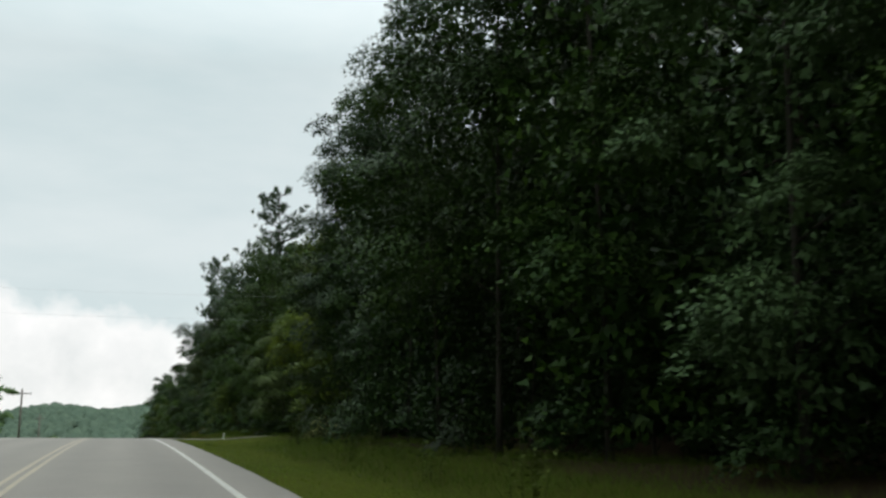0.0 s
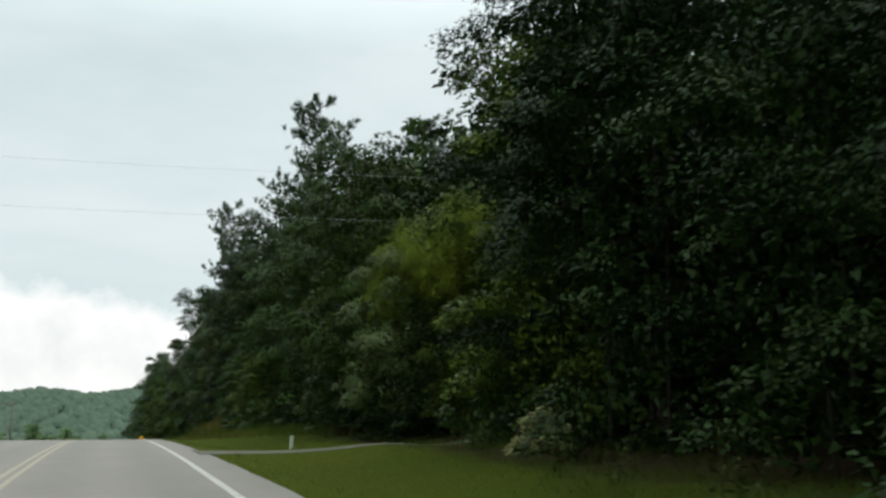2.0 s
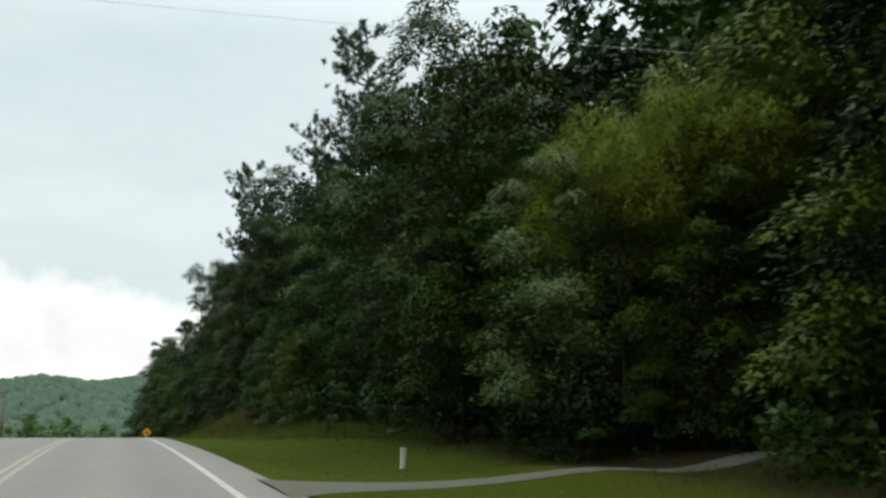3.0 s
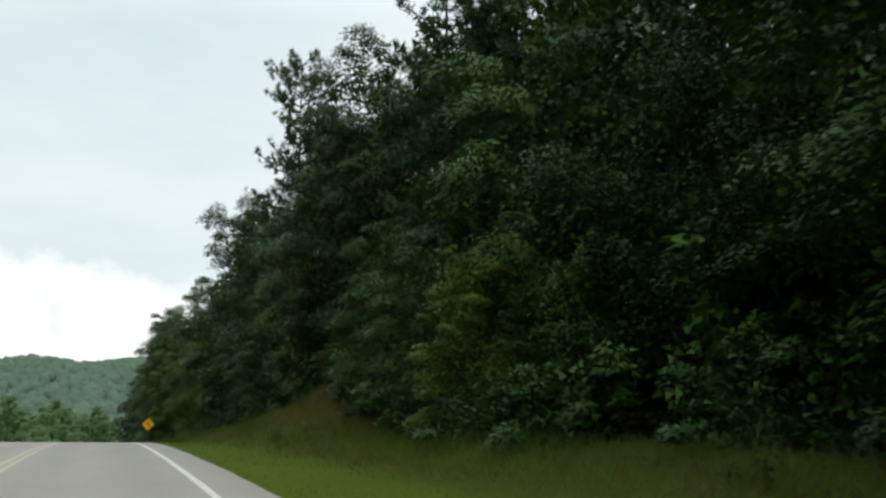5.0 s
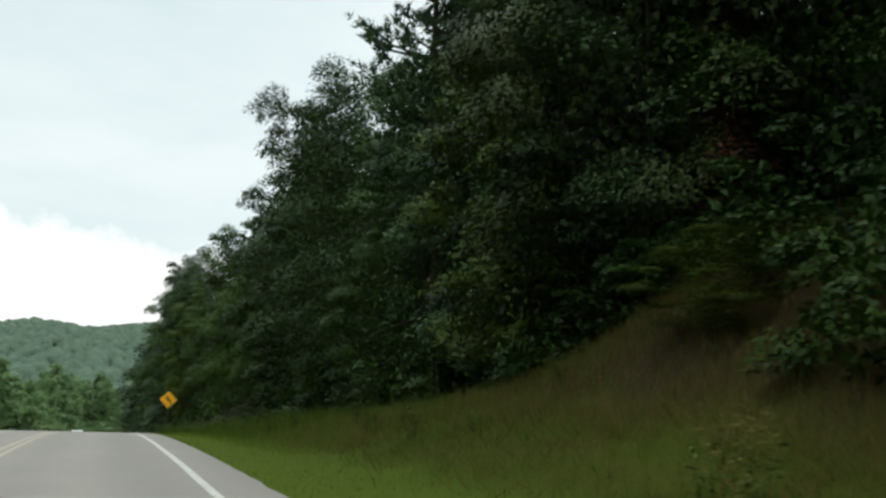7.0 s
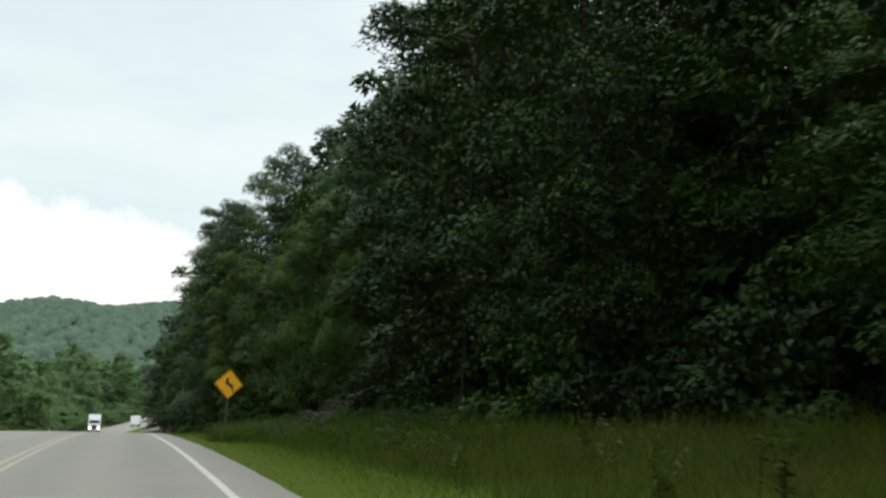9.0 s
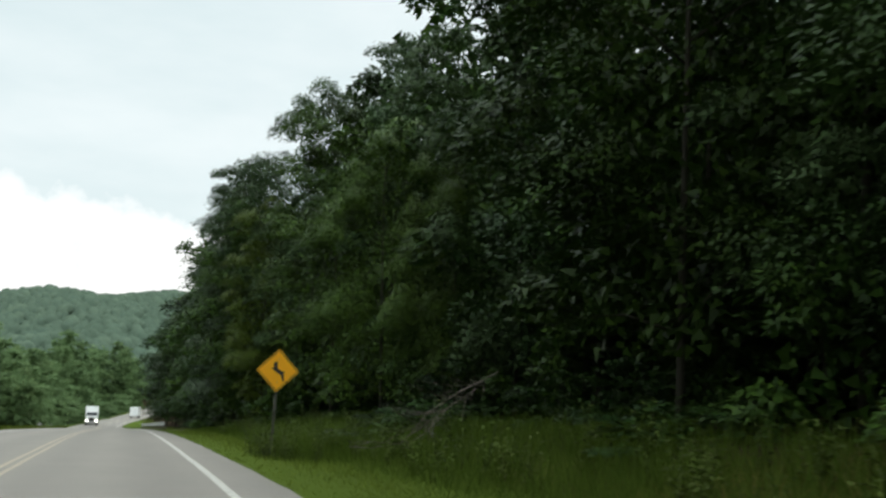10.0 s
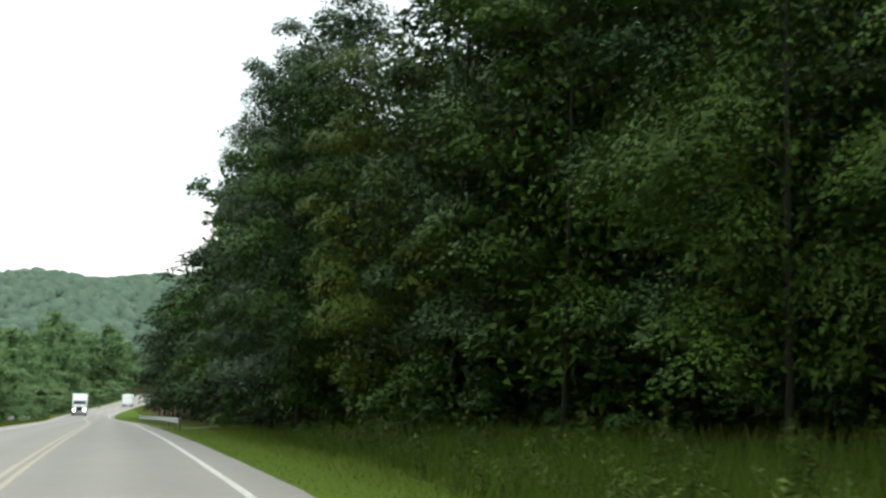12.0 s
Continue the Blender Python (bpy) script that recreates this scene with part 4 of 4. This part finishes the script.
def off_drive(x, y, rng):
    return np.abs(y - 63.0) > 1.6 + 2.2 * np.exp(-(x - 2.3) / 1.2)


def verge(x, y, rng):
    edge = np.interp(y, (0, 42, 52, 75, 95, 115, 130, 150, 175, 190, 210, 240), (4.9, 5.2, 7.6, 8.0, 6.2, 5.4, 6.0, 5.4, 5.0, 5.6, 6.2, 6.2))
    return off_drive(x, y, rng) & (x < edge + rng.normal(0, 0.8, len(x))) & (rng.random(len(x)) < np.interp(x, (2.4, 2.7, 8), (0.3, 1, 0.8)))


def rough_band(x, y, rng):
    edge = np.interp(y, (0, 42, 52, 75, 95, 115, 130, 150, 175, 190, 210, 240), (4.8, 5.0, 8.0, 8.2, 6.0, 5.2, 5.8, 5.2, 4.8, 5.4, 6.0, 6.0))
    clump = rng.random(len(x)) < 0.62 + 0.2 * (np.sin(x * 1.9 + np.sin(y * 0.7) * 2) + np.sin(y * 1.3 + x))
    return off_drive(x, y, rng) & (x > edge + rng.normal(0, 0.8, len(x))) & clump


def fringe(x, y, rng, shift, spread):
    edge = np.interp(y, (128, 150, 175, 190, 210, 240), (5.9, 5.3, 4.9, 5.5, 6.1, 6.1))
    return rng.random(len(x)) < np.exp(-((x - edge - shift) / spread) ** 2)


blades("verge_grass", "short mown green grass along the road edge", 60000, (2.5, 8.5), (8, 236), 0.055, 0.022, M_BLADE, 41, 1.0, verge)
blades("bank_grass", "long dry straw-coloured grass on the bank", 50000, (5.0, 12), (86, 134), 0.22, 0.014, M_STRAW, 42, 0.7, rough_band)
blades("tall_grass", "tall green grass and weeds before the trees", 150000, (4.4, 11), (8, 236), 0.22, 0.014, M_TALL, 43, 0.7, lambda x, y, rng: rough_band(x, y, rng) & (rng.random(len(x)) < 1 - 0.6 * np.exp(-((y - 117) / 8) ** 2) * (x > 7.4)))
blades("weedy_growth", "tall pale green weeds and grass before the trees", 34000, (5.0, 9.5), (140, 205), 0.52, 0.022, M_TALL, 46, 0.35, rough_band)
blades("bank_weeds", "knee-high green and straw weeds along the foot of the trees", 30000, (5.6, 10.0), (72, 142), 0.42, 0.020, M_TALL, 47, 0.45, lambda x, y, rng: rough_band(x - 1.1, y, rng) & (rng.random(len(x)) < 1 - 0.8 * np.exp(-((y - 116) / 9) ** 2)))
blades("straw_stalks", "pale dry grass stalks standing on the bank", 18000, (7.2, 11.5), (106, 127), 0.40, 0.014, M_STRAW, 48, 0.4, lambda x, y, rng: rough_band(x - 0.8, y, rng))
blades("dry_verge_grass", "dry brownish grass among the weeds beyond the bank", 13000, (5.4, 10.0), (126, 154), 0.30, 0.014, M_STRAW, 52, 0.5, rough_band)
blades("sign_weeds", "tall pale green weeds round the sign post", 8000, (4.4, 7.0), (166.5, 184), 0.5, 0.02, M_TALL, 49, 0.35, lambda x, y, rng: (x > 4.5 + np.abs(rng.normal(0, 0.7, len(x)))) & (y > 166 + np.abs(rng.normal(0, 3.0, len(x)))))
blades("post_grass", "knee-high pale green grass in front of the sign post", 5200, (3.2, 6.0), (164.5, 171.5), 0.55, 0.016, M_TALL, 50, 0.25, lambda x, y, rng: rng.random(len(x)) < np.exp(-((x - 4.3) / 0.55) ** 2 - ((y - 168.2) / 1.3) ** 2))
blades("fringe_grass", "uneven green grass between the mown verge and the weeds", 42000, (3.0, 7.0), (128, 222), 0.13, 0.018, M_BLADE, 53, 0.7, lambda x, y, rng: fringe(x, y, rng, -0.75, 0.75))
blades("fringe_weeds", "shin-high green grass before the taller weeds", 26000, (3.2, 8.0), (128, 222), 0.27, 0.018, M_TALL, 54, 0.5, lambda x, y, rng: fringe(x, y, rng, 0.15, 0.6))
blades("left_grass", "rough green grass left of the road", 9000, (-12, -6.5), (150, 330), 0.35, 0.05, M_BLADE, 44, 0.4)


def weed(seed, h, mat, label, n=75):
    """A leafy weed: thin stems with leaves along them."""
    rng = np.random.default_rng(seed)
    ob = thing("weed", label, "weed", "tall weeds along the verge")
    bm = bmesh.new()
    P, A = [], []
    for s in range(5):
        d = rng.normal(0, 0.22, 2)
        top = np.array([d[0] * h, d[1] * h, h * rng.uniform(0.7, 1.1)])
        r0 = rng.normal(0, 0.08, 2)
        pts = [(r0[0] + top[0] * t * t, r0[1] + top[1] * t * t, -0.05 + top[2] * t) for t in (0, 0.5, 1)]
        tube(bm, pts, [0.008, 0.006, 0.003], 4)
        for q in range(n // 5):
            t = rng.uniform(0.15, 1.0)
            P.append((r0[0] + top[0] * t * t, r0[1] + top[1] * t * t, top[2] * t))
            az = rng.uniform(0, 6.28)
            A.append((math.cos(az), math.sin(az), rng.uniform(-0.3, 0.6)))
    part("stem", bm, mat, ob)
    P, A = np.array(P), np.array(A)
    ln = rng.uniform(0.07, 0.15, len(P)) * (0.6 + 0.4 * h)
    tagged(mesh_part("foliage", leaves_mesh("foliage", P, A, np.tile([0.0, 0.0, 1.0], (len(P), 1)) + rng.normal(0, 0.3, (len(P), 3)), ln, ln * 0.38, mat), ob), kind="stuff")
    return ob


WEEDS = {"weed_a": lambda: weed(51, 1.0, M_WEED, "tall leafy green weed in the rough grass"), "weed_b": lambda: weed(52, 0.75, M_WEED, "light green leafy weed in the rough grass"),
         "weed_c": lambda: weed(53, 0.9, M_STRAW, "dry brown weed on the bank")}
for j in range(100):
    y = rng.uniform(12, 232)
    e = float(np.interp(y, (0, 42, 52, 75, 95, 115, 130, 150, 175, 190, 210, 240), (4.8, 5.0, 8.0, 8.2, 6.0, 5.2, 5.8, 5.2, 4.8, 5.4, 6.0, 6.0)))
    x = e + 0.3 + abs(rng.gauss(0, 1.4))
    if abs(y - 63) < 3:
        continue
    k_ = rng.choice(["weed_a", "weed_b", "weed_a", "weed_c" if 90 < y < 130 else "weed_b"])
    s_ = rng.uniform(0.6, 1.25)
    plant(k_, WEEDS[k_], x + float(xr(y)), y, s_, rng.uniform(0, 360), 0.02)
for j in range(64):
    y = rng.uniform(94, 131)
    x = 5.6 + rng.uniform(0, 4.6)
    k_ = rng.choice(["weed_c", "weed_c", "weed_a", "weed_b"])
    plant(k_, WEEDS[k_], x, y, rng.uniform(0.25, 0.6), rng.uniform(0, 360), 0.02)
for j in range(110):
    y = rng.uniform(146, 204)
    x = 5.3 + abs(rng.gauss(0, 1.3))
    k_ = rng.choice(["weed_a", "weed_b", "weed_b"])
    plant(k_, WEEDS[k_], x, y, rng.uniform(0.6, 1.15), rng.uniform(0, 360), 0.02)
for j in range(40):
    y = rng.uniform(164, 184)
    x = 4.5 + abs(rng.gauss(0, 0.9))
    if y < 170.2 and abs(x - 4.07) < 0.12:
        x += 0.3
    plant("weed_b", WEEDS["weed_b"], x, y, rng.uniform(0.7, 1.15), rng.uniform(0, 360), 0.02)
for j in range(14):
    plant("weed_b", WEEDS["weed_b"], rng.uniform(3.35, 4.3), rng.uniform(166.6, 169.4), rng.uniform(0.75, 1.05), rng.uniform(0, 360), 0.02)
for x, y, s_ in ((2.95, 40.0, 0.45), (3.1, 41.5, 0.3), (3.0, 58.0, 0.3)):
    plant("weed_a", WEEDS["weed_a"], x, y, s_, 30, 0.02)

# ---- warning sign ----


def warning_sign(x, y):
    z0 = float(zg(x, y))
    ob = thing("warning_sign", "yellow diamond warning sign on a steel post in the verge", "road sign")
    ob.matrix_basis = pose(x, y, z0, 0, 2.2, 2)
    zc = 4.69 - z0
    bm = bmesh.new()
    tube_h = zc + 0.35
    for sx_, w in ((-0.028, 0.008), (0.028, 0.008)):
        box(bm, sx_, 0.03, tube_h / 2 - 0.2, w, 0.05, tube_h + 0.4)
    box(bm, 0, 0.052, tube_h / 2 - 0.2, 0.05, 0.006, tube_h + 0.4)
    part("post", bm, M_POST_STEEL, ob, "weathered grey steel channel post")

    def diamond(half, r, thick, mat, y0, nm, label="", inner=None):
        bm = bmesh.new()
        pts = []
        for q in range(4):
            a = math.pi / 2 * q + math.pi / 2
            cx_, cz_ = (half - r * 1.414) * math.cos(a), (half - r * 1.414) * math.sin(a)
            for s in range(7):
                b = a - math.pi / 4 + math.pi / 2 * s / 6
                pts.append((cx_ + r * math.cos(b), cz_ + r * math.sin(b)))
        if inner is None:
            f = bm.faces.new([bm.verts.new((px, y0, zc + pz)) for px, pz in pts])
            g = bmesh.ops.extrude_face_region(bm, geom=[f])
            bmesh.ops.translate(bm, verts=[v for v in g["geom"] if isinstance(v, bmesh.types.BMVert)], vec=(0, thick, 0))
        else:
            k = inner / half
            o = [bm.verts.new((px, y0, zc + pz)) for px, pz in pts]
            n = [bm.verts.new((px * k, y0, zc + pz * k)) for px, pz in pts]
            for j in range(len(pts)):
                bm.faces.new((o[j], o[(j + 1) % len(o)], n[(j + 1) % len(o)], n[j]))
        bmesh.ops.recalc_face_normals(bm, faces=bm.faces)
        return part(nm, bm, mat, ob, label)

    panel = diamond(0.572, 0.05, 0.004, M_SIGN, 0.0, "panel", "yellow reflective sign face")
    diamond(0.540, 0.04, 0.002, M_BLACK, -0.003, "border", "thin black border line", 0.512)
    bm = bmesh.new()
    body = [(-0.20, 0.06), (-0.13, 0.08), (-0.12, 0.24), (-0.03, 0.26), (-0.02, 0.08), (0.10, -0.01), (0.20, -0.02), (0.17, -0.11), (0.20, -0.30), (0.16, -0.30), (0.10, -0.13), (-0.04, -0.05), (-0.12, 0.01)]
    bm.faces.new([bm.verts.new((px, -0.004, zc + pz)) for px, pz in [(0.92 * u, 0.92 * w) for u, w in body]])
    part("symbol", bm, M_BLACK, ob, "plain black slanted zigzag symbol")
    for dz in (0.3, -0.3):
        bm = bmesh.new()
        bmesh.ops.create_cone(bm, cap_ends=True, segments=8, radius1=0.014, radius2=0.012, depth=0.012, matrix=Matrix.Translation((0, -0.006, zc + dz)) @ Matrix.Rotation(radians(90), 4, "X"))
        part("bolt", bm, M_STEEL, ob)
    return ob


warning_sign(4.01, 170.2)

# ---- marker post by the drive ----
px_, py_ = 6.08, 68.3
ob = thing("marker_post", "pale weathered square post beside the driveway", "post")
ob.matrix_basis = pose(px_, py_, float(zg(px_, py_)), 1, 2, 12)
bm = bmesh.new()
box(bm, 0, 0, 0.1, 0.095, 0.095, 0.64, 0.012)
part("shaft", bm, M_POST, ob)
bm = bmesh.new()
box(bm, 0, 0, 0.435, 0.115, 0.115, 0.03, 0.008)
part("cap", bm, M_POST, ob)


def utility_pole(x, y, h, arm=2.4, turn=0.0):
    ob = thing("utility_pole", "weathered wooden utility pole with one crossarm", "utility pole", "utility poles")
    ob.matrix_basis = pose(x, y, float(zg(x, y)), 0, 0, turn)
    bm = bmesh.new()
    tube(bm, [(0, 0, -0.5), (0, 0, h * 0.5), (0, 0, h)], [0.16, 0.14, 0.11], 10)
    part("pole", bm, M_POLE, ob)
    bm = bmesh.new()
    box(bm, 0, -0.14, h - 0.6, arm, 0.1, 0.12, 0.01)
    part("crossarm", bm, M_POLE, ob)
    for s in (-0.45, -0.15, 0.45):
        bm = bmesh.new()
        bmesh.ops.create_cone(bm, cap_ends=True, segments=8, radius1=0.05, radius2=0.03, depth=0.16, matrix=Matrix.Translation((s * arm, -0.14, h - 0.46)))
        part("insulator", bm, M_STEEL, ob)
    return ob


utility_pole(-12.81, 149.0, 12.3 - float(zg(-12.81, 149.0)), 2.4)
utility_pole(-13.48, 193.0, 10.3 - float(zg(-13.48, 193.0)), 1.5)


def wire(a, b, sag, r=0.012):
    n = 25
    bm = bmesh.new()
    pts = [tuple(Vector(a).lerp(Vector(b), s) - Vector((0, 0, 4 * sag * s * (1 - s)))) for s in np.linspace(0, 1, n)]
    tube(bm, pts, [r] * n, 5)
    me = bpy.data.meshes.new("overhead_wire")
    bm.to_mesh(me)
    bm.free()
    me.materials.append(M_WIRE)
    return tagged(new("overhead_wire", me), "thin overhead wire crossing above the road", "wire", "overhead wires")


utility_pole(-17.0, 61.0, 9.0, 2.4, 90)
utility_pole(19.0, 58.5, 9.0, 2.4, 90)
wire((-17, 61, zg(-17, 61) + 8.6), (19, 58.5, zg(19, 58.5) + 7.6), 0.45, 0.0032)
wire((-17, 60.8, zg(-17, 61) + 7.25), (19, 58.3, zg(19, 58.5) + 6.25), 0.45, 0.0032)

# ---- fallen dead branch at the forest edge ----


def fallen_branch(x, y, seed=61):
    rng = np.random.default_rng(seed)
    ob = thing("fallen_branch", "dead grey-brown branch fallen over the weeds", "branch")
    ob.matrix_basis = pose(x, y, float(zg(x, y)))
    bm = bmesh.new()
    tube(bm, [(-1.6, -1.6, 0.0), (-0.6, -0.5, 0.7), (0.4, 0.3, 1.15), (1.6, 1.0, 1.6)], [0.006, 0.011, 0.018, 0.026], 7)
    part("limb", bm, M_DEADWOOD, ob)
    for j in range(34):
        t = rng.uniform(0, 0.85)
        a = np.array([-1.6 + 3.2 * t, -1.6 + 2.6 * t, 0.05 + 1.55 * t])
        d = rng.normal(0, 0.5, 3) + np.array([-0.55, -0.55, -0.25])
        e = a + d * rng.uniform(0.5, 1.1)
        e[2] = max(e[2], 0.02)
        bm = bmesh.new()
        m = (a + e) / 2 + rng.normal(0, 0.08, 3)
        tube(bm, [tuple(a), tuple(m), tuple(e)], [0.008, 0.006, 0.003], 5)
        for q in range(2):
            e2 = m + (e - a) * 0.4 + rng.normal(0, 0.2, 3)
            e2[2] = max(e2[2], 0.02)
            tube(bm, [tuple(m), tuple(e2)], [0.006, 0.0025], 4)
        part("twig", bm, M_DEADWOOD, ob)
    return ob


fallen_branch(7.5, 166.0)

# ---- vehicles in the valley ----


def wheel(parent, x, y, r, w):
    bm = bmesh.new()
    m = Matrix.Translation((x, y, r)) @ Matrix.Rotation(radians(90), 4, "Y")
    bmesh.ops.create_cone(bm, cap_ends=True, segments=20, radius1=r, radius2=r, depth=w, matrix=m)
    bmesh.ops.bevel(bm, geom=[e for e in bm.edges if len(e.link_faces) == 2 and any(len(f.verts) > 4 for f in e.link_faces)], offset=0.05, segments=2, affect="EDGES")
    t = part("tyre", bm, M_TYRE, parent)
    bm = bmesh.new()
    bmesh.ops.create_cone(bm, cap_ends=True, segments=14, radius1=r * 0.55, radius2=r * 0.5, depth=w + 0.02, matrix=m)
    part("rim", bm, M_STEEL, t)


def lorry(x, y, turn):
    ob = thing("truck", "white semi-trailer truck with headlights on, on the valley road", "truck")
    ob.matrix_basis = pose(x, y, float(zr(y)) + 0.01, -4.5, 0, turn)
    bm = bmesh.new()
    box(bm, 0, 9.2, 2.55, 2.55, 12.5, 2.75, 0.04)
    part("trailer", bm, M_VAN, ob, "white box trailer")
    bm = bmesh.new()
    box(bm, 0, 1.7, 2.0, 2.35, 1.9, 2.2, 0.18)
    box(bm, 0, 0.2, 1.25, 1.9, 1.6, 1.1, 0.15)
    part("cab", bm, M_VAN, ob, "white tractor cab")
    bm = bmesh.new()
    box(bm, 0, 0.72, 2.35, 2.05, 0.06, 0.75, 0.02, Matrix.Rotation(radians(-12), 4, "X"))
    part("windscreen", bm, M_GLASS, ob)
    bm = bmesh.new()
    box(bm, 0, -0.62, 1.2, 1.0, 0.06, 0.8, 0.02)
    part("grille", bm, M_BLACK, ob)
    bm = bmesh.new()
    box(bm, 0, -0.6, 0.55, 2.4, 0.25, 0.35, 0.05)
    part("bumper", bm, M_STEEL, ob)
    for s in (-1, 1):
        bm = bmesh.new()
        box(bm, s * 0.92, -0.66, 0.95, 0.34, 0.12, 0.3, 0.03)
        part("headlight", bm, M_LAMP, ob, "lit headlight")
        for yy in (0.3, 3.4, 4.7, 13.4, 14.7):
            wheel(ob, s * 1.08, yy, 0.5, 0.3)
    return ob


def van(x, y, turn):
    ob = thing("van", "white box van further down the valley road", "van")
    ob.matrix_basis = pose(x, y, float(zr(y)) + 0.01, 2.5, 0, turn)
    bm = bmesh.new()
    box(bm, 0, 3.6, 1.85, 2.2, 4.4, 2.3, 0.06)
    part("body", bm, M_VAN, ob)
    bm = bmesh.new()
    box(bm, 0, 0.9, 1.15, 1.95, 2.0, 1.3, 0.25)
    part("cab", bm, M_VAN, ob)
    bm = bmesh.new()
    box(bm, 0, -0.05, 1.5, 1.6, 0.08, 0.5, 0.02)
    part("windscreen", bm, M_GLASS, ob)
    for s in (-1, 1):
        bm = bmesh.new()
        box(bm, s * 0.72, -0.1, 0.8, 0.3, 0.1, 0.2, 0.02)
        part("headlight", bm, M_LAMP, ob, "lit headlight")
        for yy in (0.9, 4.6):
            wheel(ob, s * 0.92, yy, 0.36, 0.24)
    return ob


lorry(float(xr(362)) - 3.6, 362.0, 1.0)
van(float(xr(440)) + 0.1, 440.0, 172.0)


def guardrail(x, y0, y1):
    ob = thing("guardrail", "galvanised steel guardrail on short posts beside the road", "guardrail")
    n = int((y1 - y0) / 2)
    bm = bmesh.new()
    ring = [(-0.02, -0.15), (0.03, -0.08), (-0.02, 0.0), (0.03, 0.08), (-0.02, 0.15)]
    prev = None
    for j in range(n + 1):
        yy = y0 + 2 * j
        xx, z = float(xr(yy)) + x, float(zg(float(xr(yy)) + x, yy))
        cur = [bm.verts.new((xx + a, yy, z + 0.55 + b)) for a, b in ring] + [bm.verts.new((xx + a - 0.012, yy, z + 0.55 + b)) for a, b in ring[::-1]]
        if prev:
            for q in range(10):
                bm.faces.new((prev[q], prev[(q + 1) % 10], cur[(q + 1) % 10], cur[q]))
        prev = cur
    part("rail", bm, M_RAIL, ob)
    for j in range(0, n + 1, 2):
        yy = y0 + 2 * j
        xx = float(xr(yy)) + x + (0.1 if x > 0 else -0.1)
        bm = bmesh.new()
        box(bm, xx, yy, float(zg(xx, yy)) + 0.3, 0.1, 0.12, 0.85)
        part("post", bm, M_POLE, ob)
    return ob


guardrail(-8.2, 262, 300)
guardrail(3.5, 230, 286)
